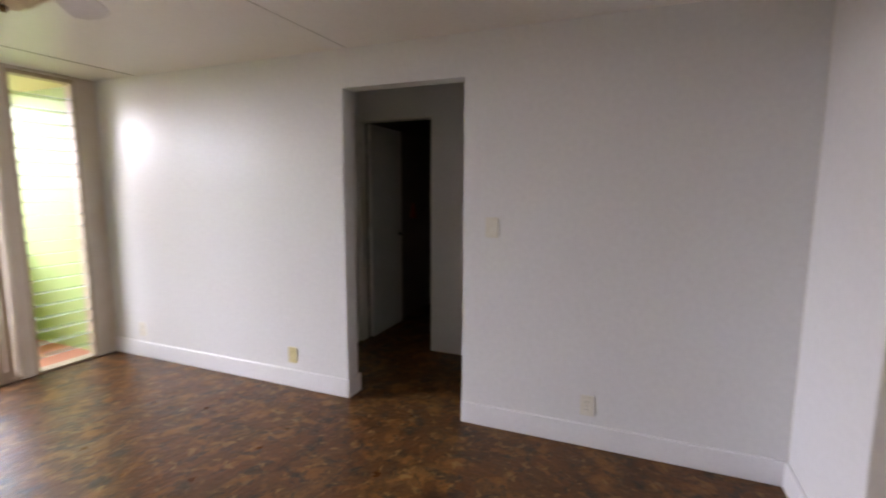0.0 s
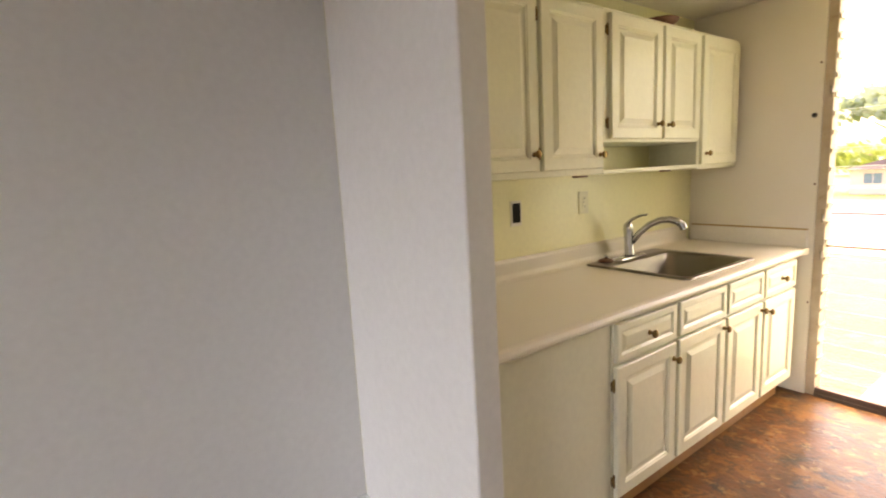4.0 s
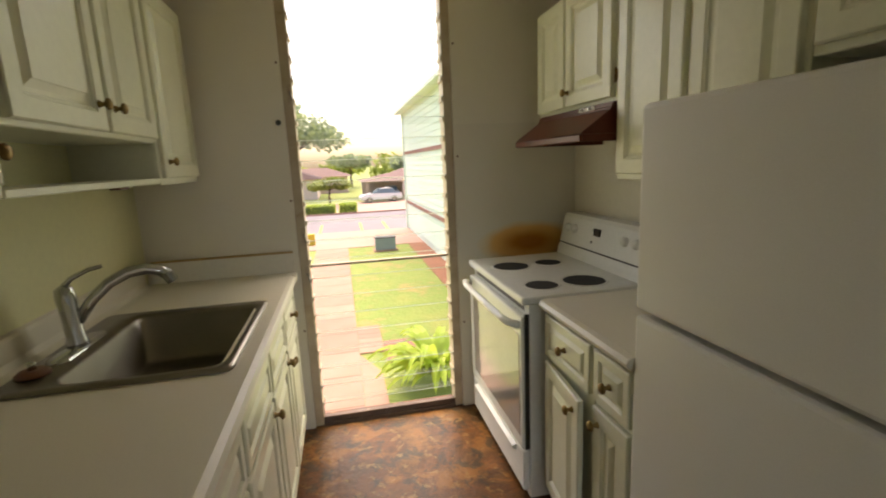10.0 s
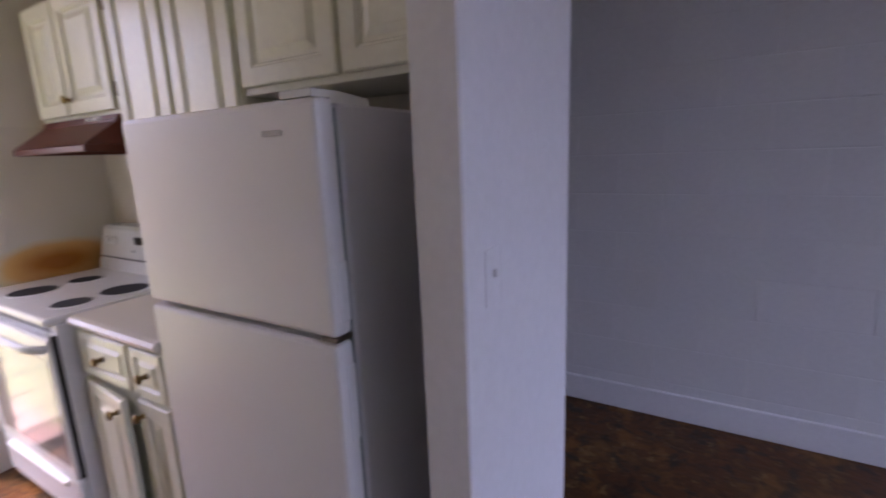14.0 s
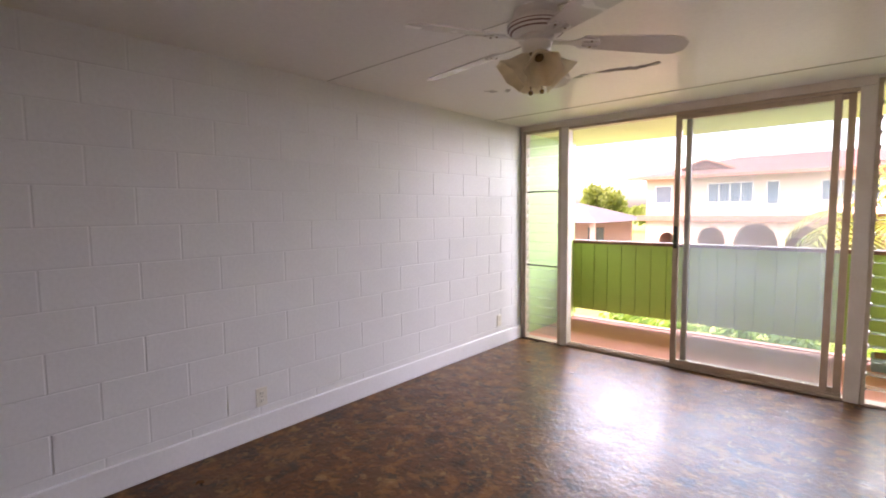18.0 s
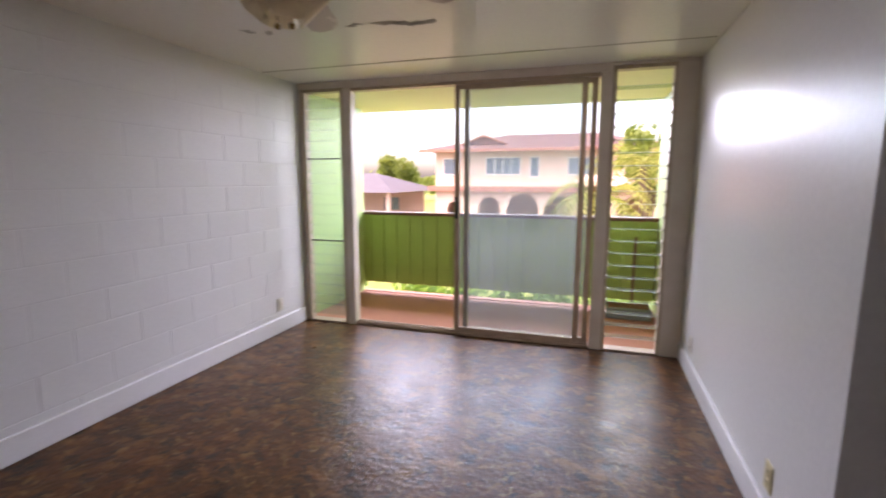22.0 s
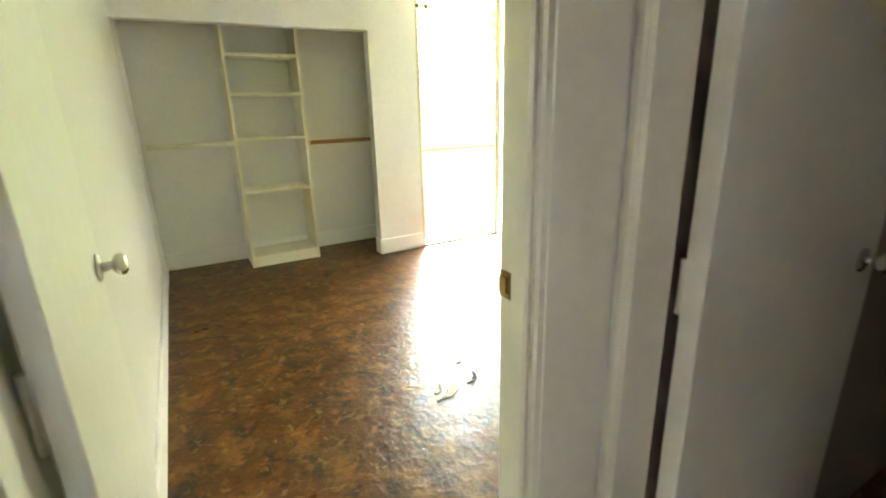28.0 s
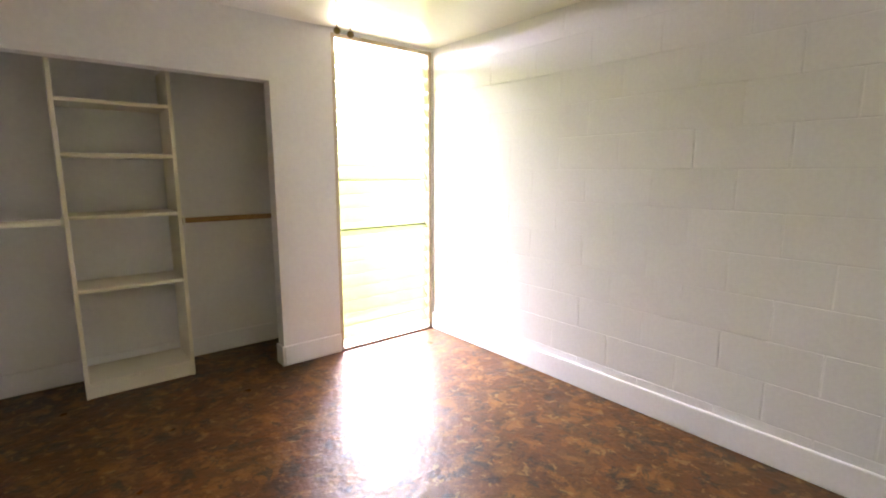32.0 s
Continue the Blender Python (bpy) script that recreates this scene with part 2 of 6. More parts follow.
M["badge"] = surface("satin_grey_badge", (0.40, 0.38, 0.36), (0.28, 0.26, 0.25), 0.4, 0.3, scale=40)
M["plastic"] = surface("ivory_plastic", (0.74, 0.71, 0.62), (0.70, 0.66, 0.55), 0.35, scale=20)
M["dull"] = surface("dull_ivory_plastic", (0.68, 0.655, 0.47), (0.62, 0.59, 0.41), 0.4, scale=20)
M["ivory"] = surface("yellowed_plastic", (0.70, 0.62, 0.36), (0.62, 0.53, 0.28), 0.4, scale=20)
M["sill"] = surface("dark_bronze_sill", (0.15, 0.105, 0.085), (0.10, 0.07, 0.055), 0.55, 0.2, scale=9, fine=90, bumps=0.12, dist=0.001, spec=0.2, stains=((0.30, 0.24, 0.20), 14.0, 0.60))
M["hood"] = surface("brown_enamel", (0.14, 0.030, 0.015), (0.07, 0.016, 0.009), 0.36, scale=7, fine=50, spec=0.3)
M["alu"] = surface("weathered_aluminium", (0.50, 0.40, 0.30), (0.38, 0.29, 0.20), 0.42, 0.35, scale=9, fine=90, bumps=0.12, dist=0.001, stains=((0.36, 0.30, 0.22), 9.0, 0.68))
M["wframe"] = surface("worn_window_paint", (0.56, 0.48, 0.36), (0.38, 0.28, 0.17), 0.5, scale=10, fine=70, bumps=0.3, dist=0.002, stains=((0.30, 0.20, 0.10), 18.0, 0.62))
M["post"] = surface("white_post_paint", (0.70, 0.64, 0.55), (0.60, 0.52, 0.42), 0.45, scale=6, fine=60, bumps=0.2, dist=0.002, stains=((0.44, 0.36, 0.25), 10.0, 0.68))
M["glass"] = clear_glass("louvre_glass", (0.975, 0.99, 0.975))
# Faint white veil in the glass imitates glare over the bright view.
M["veiled"] = clear_glass("veiled_louvre_glass", (0.97, 0.985, 0.975), 0.035)
M["hazy"] = clear_glass("hazy_louvre_glass", (0.84, 0.91, 0.82), 0.08)
# Deep green tint dims the sky's light and tones the view behind.
M["frost"] = clear_glass("dimming_obscure_glass", (0.31, 0.38, 0.20), 0.18)
M["pane"] = clear_glass("door_glass", (0.88, 0.92, 0.92), 0.045)
M["green"] = surface("green_board_paint", (0.32, 0.45, 0.095), (0.27, 0.39, 0.08), 0.5, scale=5, fine=60, bumps=0.25, dist=0.003)
M["pale"] = surface("pale_green_paint", (0.38, 0.55, 0.21), (0.34, 0.50, 0.18), 0.5, scale=2, fine=50, bumps=0.2, dist=0.003)
M["palemint"] = surface("pale_mint_paint", (0.36, 0.50, 0.19), (0.32, 0.46, 0.16), 0.5, scale=2, fine=50, bumps=0.2, dist=0.003)
M["cap"] = surface("brown_rail_paint", (0.20, 0.085, 0.050), (0.13, 0.05, 0.03), 0.5, scale=8)
M["lanai"] = surface("red_concrete", (0.52, 0.225, 0.155), (0.43, 0.18, 0.12), 0.8, scale=3, fine=60, bumps=0.3, dist=0.003, spec=0.15, stains=((0.26, 0.17, 0.12), 3.0, 0.62))
M["fanwhite"] = surface("fan_paint", (0.74, 0.72, 0.68), (0.68, 0.65, 0.60), 0.35, scale=12)
M["blade"] = surface("fan_blade_paint", (0.80, 0.77, 0.71), (0.74, 0.70, 0.64), 0.26, scale=6)


def frosted_glass(name, col, through_col):
    """Frosted glass that lets light pass and scatters it."""
    m, t, b = nodes_of(name)
    v = coords(t)
    t.links.new(ramp(t, noise_tex(t, v, 18.0, 3.0), [(0.3, tuple(c * 0.8 for c in col)), (0.7, col)]), b.inputs["Base Color"])
    b.inputs["Roughness"].default_value = 0.25
    tl, mx = t.nodes.new("ShaderNodeBsdfTranslucent"), t.nodes.new("ShaderNodeMixShader")
    tl.inputs[0].default_value = (*through_col, 1)
    mx.inputs[0].default_value = 0.5
    t.links.new(b.outputs[0], mx.inputs[1]), t.links.new(tl.outputs[0], mx.inputs[2])
    t.links.new(mx.outputs[0], t.nodes["Material Output"].inputs[0])
    return m


def leaf_skin(name, col, col2, scale):
    """Thin leaves: matt upper side, light coming through from behind."""
    m, t, b = nodes_of(name)
    v = coords(t)
    c = ramp(t, noise_tex(t, v, scale, 3.0), [(0.3, col2), (0.7, col)])
    t.links.new(c, b.inputs["Base Color"])
    b.inputs["Roughness"].default_value = 0.55
    tl, mx = t.nodes.new("ShaderNodeBsdfTranslucent"), t.nodes.new("ShaderNodeMixShader")
    t.links.new(mix_col(t, 0.5, c, (0.42, 0.48, 0.08)), tl.inputs[0])
    mx.inputs[0].default_value = 0.5
    t.links.new(b.outputs[0], mx.inputs[1]), t.links.new(tl.outputs[0], mx.inputs[2])
    t.links.new(mx.outputs[0], t.nodes["Material Output"].inputs[0])
    return m


M["bladeedge"] = frosted_glass("pale_glass_edge", (0.55, 0.60, 0.54), (0.50, 0.58, 0.50))
M["amber"] = frosted_glass("frosted_amber_glass", (0.90, 0.84, 0.70), (0.97, 0.88, 0.66))
M["wood"] = surface("varnished_wood", (0.36, 0.19, 0.065), (0.27, 0.13, 0.04), 0.35, scale=10, fine=50)
M["shelf"] = surface("ivory_shelf_paint", (0.77, 0.73, 0.60), (0.72, 0.67, 0.53), 0.4, scale=5)
M["navy"] = surface("dark_vanity_lacquer", (0.020, 0.019, 0.026), (0.012, 0.011, 0.015), 0.3, scale=6)
M["paper"] = surface("torn_lino", (0.72, 0.66, 0.56), (0.58, 0.50, 0.40), 0.7, scale=30)
M["rag"] = surface("dark_scrap", (0.06, 0.05, 0.04), None, 0.8, scale=40)


def scorched_wall():
    """Kitchen wall paint with an orange scorch mark behind the stove and a lower painted band."""
    m, t, b = nodes_of("scorched_kitchen_wall")
    v = coords(t)
    big, small = noise_tex(t, v, 1.5, 5.0), noise_tex(t, v, 45.0, 3.0)
    c = ramp(t, big, [(0.3, (0.745, 0.70, 0.595)), (0.7, (0.80, 0.76, 0.66))])
    mp = t.nodes.new("ShaderNodeMapping")
    mp.inputs["Location"].default_value = (1.88 / 0.235, 7.37, -0.937 / 0.095)
    mp.inputs["Scale"].default_value = (1 / 0.235, 1.0, 1 / 0.095)
    t.links.new(v, mp.inputs[0])
    add = t.nodes.new("ShaderNodeMix")
    add.data_type, add.inputs["Factor"].default_value = "VECTOR", 0.22
    nz = t.nodes.new("ShaderNodeTexNoise")
    nz.inputs["Scale"].default_value = 9.0
    t.links.new(v, nz.inputs["Vector"])
    t.links.new(mp.outputs[0], add.inputs["A"]), t.links.new(nz.outputs["Color"], add.inputs["B"])
    g = t.nodes.new("ShaderNodeTexGradient")
    g.gradient_type = "SPHERICAL"
    t.links.new(add.outputs["Result"], g.inputs[0])
    stain = ramp(t, g.outputs["Fac"], [(0.02, (0, 0, 0)), (0.30, (0.75, 0.75, 0.75)), (0.7, (1, 1, 1))])
    scol = ramp(t, g.outputs["Fac"], [(0.1, (0.80, 0.52, 0.05)), (0.35, (0.82, 0.38, 0.008)), (0.75, (0.50, 0.16, 0.008))])
    sep = t.nodes.new("ShaderNodeSeparateXYZ")
    t.links.new(v, sep.inputs[0])
    masks = []
    for out, edge in (("Z", 1.56), ("X", -1.3)):
        lt = t.nodes.new("ShaderNodeMath")
        lt.operation = "LESS_THAN"
        lt.inputs[1].default_value = edge
        t.links.new(sep.outputs[out], lt.inputs[0])
        masks.append(lt.outputs[0])
    both = t.nodes.new("ShaderNodeMath")
    both.operation = "MULTIPLY"
    t.links.new(masks[0], both.inputs[0]), t.links.new(masks[1], both.inputs[1])
    c = mix_col(t, both.outputs[0], c, ramp(t, big, [(0.3, (0.705, 0.665, 0.565)), (0.7, (0.755, 0.72, 0.625))]))
    c = mix_col(t, stain, c, scol)
    t.links.new(c, b.inputs["Base Color"])
    b.inputs["Roughness"].default_value = 0.45
    bump(t, b, small, 0.1, 0.003)
    return m


M["scorched"] = scorched_wall()
# outdoors
M["grass"] = surface("lawn", (0.105, 0.205, 0.030), (0.24, 0.235, 0.055), 0.9, scale=0.9, fine=9, bumps=0.8, dist=0.06, stains=((0.29, 0.215, 0.075), 0.9, 0.54))
M["path"] = surface("red_path", (0.40, 0.235, 0.18), (0.33, 0.18, 0.13), 0.8, scale=1.6, fine=14, bumps=0.3, dist=0.01, vary=0.22, spec=0.2, stains=((0.27, 0.21, 0.11), 1.8, 0.66))
M["slab"] = surface("dark_red_slab", (0.27, 0.125, 0.10), (0.21, 0.095, 0.075), 0.8, scale=2, fine=20, bumps=0.3, dist=0.01, spec=0.2)
M["apron"] = surface("pink_apron_concrete", (0.40, 0.27, 0.22), (0.33, 0.21, 0.165), 0.85, scale=0.5, fine=12, bumps=0.2, dist=0.01, spec=0.15, stains=((0.24, 0.17, 0.15), 0.8, 0.60))
M["dirt"] = surface("red_earth", (0.26, 0.11, 0.06), (0.18, 0.075, 0.04), 0.95, scale=2, fine=30, bumps=0.6, dist=0.02)
M["asphalt"] = surface("asphalt", (0.17, 0.15, 0.165), (0.135, 0.12, 0.13), 0.9, scale=0.7, fine=40, bumps=0.4, dist=0.01)
M["yellow"] = surface("yellow_line_paint", (0.62, 0.42, 0.04), None, 0.7, scale=6)
M["stucco"] = surface("peach_stucco", (0.66, 0.50, 0.40), (0.60, 0.44, 0.34), 0.8, scale=0.6, fine=12, bumps=0.4, dist=0.01)
M["mint"] = surface("mint_stucco", (0.68, 0.78, 0.65), (0.63, 0.74, 0.60), 0.8, scale=0.5, fine=12, bumps=0.3, dist=0.01)
M["roof"] = surface("brown_roof", (0.14, 0.075, 0.065), (0.10, 0.055, 0.05), 0.85, scale=1.5, fine=10, bumps=0.5, dist=0.03)
M["redtrim"] = surface("red_trim", (0.30, 0.135, 0.095), (0.23, 0.10, 0.07), 0.6, scale=3)
M["greyroof"] = surface("grey_roof", (0.10, 0.095, 0.11), (0.075, 0.07, 0.08), 0.85, scale=1.5, fine=10)
M["winglass"] = surface("window_glass", (0.16, 0.22, 0.26), (0.10, 0.15, 0.19), 0.08, scale=1.5, bumps=0.0, rvar=0.04)
M["bark"] = surface("bark", (0.13, 0.085, 0.055), (0.08, 0.05, 0.03), 0.9, scale=6, fine=30, bumps=0.6, dist=0.02)
M["leaf"] = leaf_skin("leaves", (0.17, 0.22, 0.05), (0.11, 0.17, 0.035), 1.2)
# Lighter, bluer leaf colour puts distance haze and glare into far crowns.
M["farleaf"] = leaf_skin("haze_paled_leaves", (0.20, 0.27, 0.24), (0.13, 0.20, 0.18), 0.6)
M["palmleaf"] = leaf_skin("palm_leaves", (0.17, 0.23, 0.045), (0.30, 0.26, 0.06), 2.0)
M["shrub"] = leaf_skin("shrub_leaves", (0.16, 0.30, 0.035), (0.09, 0.20, 0.025), 3.0)
M["agave"] = leaf_skin("broad_leaves", (0.30, 0.46, 0.05), (0.42, 0.52, 0.08), 3.0)
M["soffit"] = surface("cream_soffit_paint", (0.84, 0.80, 0.58), (0.80, 0.75, 0.52), 0.6, scale=2, fine=40, bumps=0.15, dist=0.003)
M["hedge"] = leaf_skin("hedge_leaves", (0.10, 0.16, 0.035), (0.07, 0.12, 0.028), 2.0)
M["carwhite"] = surface("white_car_paint", (0.70, 0.70, 0.70), None, 0.15, scale=1, bumps=0.0)
M["cardark"] = surface("dark_car_paint", (0.05, 0.055, 0.065), None, 0.15, scale=1, bumps=0.0)
M["carpink"] = surface("pink_cover", (0.55, 0.10, 0.16), None, 0.6, scale=2)
M["rubber"] = surface("tyre_rubber", (0.02, 0.02, 0.02), None, 0.8)
M["box"] = surface("grey_green_metal", (0.22, 0.26, 0.25), None, 0.5, scale=3)

# ---- building helpers ----
ORIGIN = {}


def put(name, bm, mat, parent=None, label="", smooth=False):
    """Link a bmesh given in world metres as one mesh object under parent."""
    o = ORIGIN.get(parent.name, Vector()) if parent else Vector()
    for v in bm.verts:
        v.co -= o
    bmesh.ops.recalc_face_normals(bm, faces=bm.faces)
    me = bpy.data.meshes.new(name)
    if smooth:
        for f in bm.faces:
            f.smooth = True
    bm.to_mesh(me)
    bm.free()
    me.materials.append(M[mat] if isinstance(mat, str) else mat)
    ob = new(name, me)
    if parent:
        ob.parent = parent
        ORIGIN[ob.name] = o
    if label:
        ob["label"] = label
    return ob


def part(name, bm, mat, parent, label="", smooth=False):
    return put(name, bm, mat, parent, label, smooth)


def thing(name, at, label, category, group=""):
    e = new(name)
    e.location = at
    e.empty_display_size = 0.05
    ORIGIN[e.name] = Vector(at)
    return tagged(e, label, category, group)


def structure(name, bm, mat, label="", category="", parent=None):
    ob = put(name, bm, mat, parent)
    if not parent:
        tagged(ob, label, category or name.split("_")[0], kind="structure")
    elif label:
        ob["label"] = label
    return ob


def box(x0, x1, y0, y1, z0, z1, bevel=0.0, bm=None, seg=1):
    """A box, with its edges rounded by bevel; into bm if given."""
    b = bmesh.new()
    r = bmesh.ops.create_cube(b, size=1.0)["verts"]
    for v in r:
        v.co = Vector(((x0 + x1) / 2 + v.co.x * (x1 - x0), (y0 + y1) / 2 + v.co.y * (y1 - y0), (z0 + z1) / 2 + v.co.z * (z1 - z0)))
    if bevel:
        bmesh.ops.bevel(b, geom=b.edges[:], offset=bevel, segments=seg, affect="EDGES", profile=0.5)
    return join(bm, b)


def join(bm, b):
    if bm is None:
        return b
    me = bpy.data.meshes.new("join")
    b.to_mesh(me)
    b.free()
    bm.from_mesh(me)
    bpy.data.meshes.remove(me)
    return bm


def rod(a, b, r0, r1=None, n=10, bm=None):
    """A round bar from a to b."""
    a, b = Vector(a), Vector(b)
    d = b - a
    t = bmesh.new()
    bmesh.ops.create_cone(t, cap_ends=True, segments=n, radius1=r0, radius2=r0 if r1 is None else r1, depth=d.length)
    m = Matrix.Translation((a + b) / 2) @ d.to_track_quat("Z", "Y").to_matrix().to_4x4()
    bmesh.ops.transform(t, matrix=m, verts=t.verts)
    return join(bm, t)


def lathe(profile, n=16, at=(0, 0, 0), axis=(0, 0, 1), bm=None):
    """A turned form: profile rows of (radius, height) along axis from at."""
    t = bmesh.new()
    rings = []
    for r, h in profile:
        rings.append([t.verts.new((max(r, 1e-4) * math.cos(2 * math.pi * k / n), max(r, 1e-4) * math.sin(2 * math.pi * k / n), h)) for k in range(n)])
    for p, q in zip(rings, rings[1:]):
        for k in range(n):
            t.faces.new((p[k], p[(k + 1) % n], q[(k + 1) % n], q[k]))
    t.faces.new(rings[0][::-1])
    t.faces.new(rings[-1])
    m = Matrix.Translation(at) @ Vector(axis).to_track_quat("Z", "Y").to_matrix().to_4x4()
    bmesh.ops.transform(t, matrix=m, verts=t.verts)
    return join(bm, t)


def tube(points, r, n=10, bm=None, r_end=None):
    """A bent pipe through points."""
    t = bmesh.new()
    pts = [Vector(p) for p in points]
    rings = []
    for i, p in enumerate(pts):
        d = (pts[min(i + 1, len(pts) - 1)] - pts[max(i - 1, 0)]).normalized()
        u = d.cross(Vector((0.3, 0.9, 0.2))).normalized()
        w = d.cross(u)
        rr = r if r_end is None else r + (r_end - r) * i / (len(pts) - 1)
        rings.append([t.verts.new(p + (u * math.cos(2 * math.pi * k / n) + w * math.sin(2 * math.pi * k / n)) * rr) for k in range(n)])
    for p, q in zip(rings, rings[1:]):
        for k in range(n):
            t.faces.new((p[k], p[(k + 1) % n], q[(k + 1) % n], q[k]))
    t.faces.new(rings[0][::-1])
    t.faces.new(rings[-1])
    return join(bm, t)


def prism(poly, axis, c0, c1, bm=None):
    """A flat outline pushed along an axis: poly in the other two axes, in order."""
    t = bmesh.new()
    def at(p, c):
        return {"x": (c, p[0], p[1]), "y": (p[0], c, p[1]), "z": (p[0], p[1], c)}[axis]
    a = [t.verts.new(at(p, c0)) for p in poly]
    b = [t.verts.new(at(p, c1)) for p in poly]
    n = len(poly)
    t.faces.new(a)
    t.faces.new(b[::-1])
    for k in range(n):
        t.faces.new((a[k], a[(k + 1) % n], b[(k + 1) % n], b[k]))
    return join(bm, t)

# ---- plan, in metres: living room wall with the hall opening at x = 0, lanai window wall at y = 0 ----
CEIL = 2.26
XW = -3.375           # living room block wall
XE, YB0, YB1 = 3.315, -1.765, 1.56  # bedroom east, south and north walls
XB = 0.293            # bedroom west wall
XV = 1.07             # hall's far wall
KS, KW = -7.37, -2.19  # kitchen window wall, kitchen stove wall
STUB_E, STUB_W = -4.89, -4.965

# floor slab, ceiling
bm = box(XW - 0.2, XE + 0.2, KS - 0.15, 0.0, -0.25, 0.0)
box(0.0, XE + 0.2, 0.0, 2.24, -0.25, 0.0, bm=bm)
structure("floor", bm, "floor", "mottled brown and rust stained concrete floor with worn gloss", "floor")
bm = box(XW - 0.2, XE + 0.2, KS - 0.15, 0.06, CEIL, CEIL + 0.2)
box(0.0, XE + 0.2, 0.06, 2.3, CEIL, CEIL + 0.2, bm=bm)
structure("ceiling", bm, "ceiling", "off-white satin painted ceiling with panel seams", "ceiling")
bm = box(XW + 0.02, -0.02, -0.555, -0.547, CEIL - 0.004, CEIL + 0.01)
box(XW + 0.02, -0.02, -2.472, -2.468, CEIL - 0.0025, CEIL + 0.01, bm=bm)
structure("trim_ceiling_seam", bm, "seam", "narrow grey-brown seams between ceiling panels", "trim")
bm = box(XB + 0.02, XE - 0.02, 0.10, 0.108, CEIL - 0.004, CEIL + 0.01)
structure("trim_bedroom_seam", bm, "seam", "narrow grey-brown seam across the bedroom ceiling", "trim")

# wall between living room and hall, with the hall opening
bm = box(0.0, 0.12, -4.0, -3.24, 0, CEIL)
box(0.0, 0.12, STUB_E, -4.0, 0, CEIL, bm=bm)
box(0.0, 0.12, -2.425, -1.84, 0, CEIL, bm=bm)
box(0.0, XB, -1.84, 0.0, 0, CEIL, bm=bm)
box(0.0, 0.12, -3.24, -2.425, 2.025, CEIL, bm=bm)
bmesh.ops.remove_doubles(bm, verts=bm.verts, dist=0.0005)
wall_hall = structure("wall_hall", bm, "wall", "glossy white painted wall with an open hall doorway", "wall")
bm = box(0.0, 0.12, KS - 0.15, STUB_E, 0, CEIL)
structure("wall_kitchen_east", bm, "splash", "pale yellow-green painted kitchen wall above the sink counter", "wall")
bm = box(-0.02, 0.10, 0.0, 1.74, -2.7, CEIL + 0.2)
structure("wall_bedroom_west", box(0.1005, XB, 0.0, YB1 + 0.099, 0, CEIL), "wall", "white painted bedroom wall", "wall")
structure("wall_lanai_east", bm, "pale", "pale green painted side wall of the lanai", "wall")
bm = box(XW - 0.2, -3.48, 0.0, 1.45, -2.7, CEIL + 0.2)
structure("wall_lanai_west", bm, "pale", "pale green painted side wall of the lanai", "wall")
# stub walls at the kitchen entry
structure("wall_stub_east", box(-0.745, 0.0, -4.978, STUB_E, 0, CEIL, 0.004), "stub", "short white wall ending the sink counter", "wall")
structure("wall_stub_west", box(KW - 0.10, -1.65, STUB_W - 0.10, STUB_W, 0, CEIL, 0.004), "stub", "short white wall beside the refrigerator", "wall")
structure("wall_kitchen_west", box(KW - 0.10, KW, KS, STUB_W - 0.10, 0, CEIL), "kwall", "grimy off-white kitchen wall behind the stove", "wall")
# kitchen window wall
bm = box(-0.69, 0.0, KS - 0.15, KS, 0, CEIL)
box(KW - 0.10, -1.51, KS - 0.15, KS, 0, CEIL, bm=bm)
box(-1.51, -0.69, KS - 0.15, KS, 2.24, CEIL, bm=bm)
structure("wall_kitchen_south", bm, "scorched", "grimy off-white wall around the tall kitchen window", "wall")
# entry passage beyond the living room
structure("wall_entry_south", box(XW, KW - 0.10, KS - 0.15, KS, 0, CEIL), "stub", "plain white wall at the end of the entry passage", "wall")
# hall behind the doorway
bm = box(XV, XV + 0.10, -1.86, -1.84, 0, CEIL)
box(XV, XV + 0.10, -2.86, -2.57, 0, CEIL, bm=bm)
box(XV, XV + 0.10, -2.57, -1.86, 2.0, CEIL, bm=bm)
box(XV, XV + 0.10, -3.70, -2.86, 2.0, CEIL, bm=bm)
box(XV, XV + 0.10, -4.30, -3.70, 0, CEIL, bm=bm)
structure("wall_hall_east", bm, "stub", "white hall wall with the bathroom doorway", "wall")
structure("wall_hall_south", box(0.12, XV, -4.30, -4.20, 0, CEIL), "stub", "plain white wall at the end of the hall", "wall")
structure("wall_linen_closet", box(XV + 0.10, XV + 0.16, -3.85, -2.70, 0, CEIL), "stub", "plain white back of the hall closet", "wall")
# bedroom
bm = box(XB, 0.325, -1.84, YB0, 0, CEIL)
box(0.95, XV, -1.84, YB0, 0, CEIL, bm=bm)
box(0.325, 0.95, -1.84, YB0, 2.0, CEIL, bm=bm)
box(XV, XE, -1.84, YB0, 0, CEIL, bm=bm)
structure("wall_bedroom_south", bm, "stub", "white bedroom wall with the doorway", "wall")
bm = box(2.02, 2.445, YB1, YB1 + 0.10, 0, CEIL)
box(XB, 2.02, YB1, YB1 + 0.10, 1.872, CEIL, bm=bm)
box(2.445, 3.30, YB1, YB1 + 0.10, 2.235, CEIL, bm=bm)
box(3.30, XE, YB1, YB1 + 0.10, 0, CEIL, bm=bm)
structure("wall_bedroom_north", bm, "stub", "white bedroom wall with an open closet and a tall window", "wall")
bm = box(0.12, 2.34, 2.14, 2.24, 0, CEIL)
box(0.10, XB + 0.005, YB1 + 0.10, 2.14, 0, CEIL, bm=bm)
box(2.22, 2.34, YB1 + 0.10, 2.14, 0, CEIL, bm=bm)
structure("wall_closet", bm, "stub", "plain white inside of the bedroom closet", "wall")
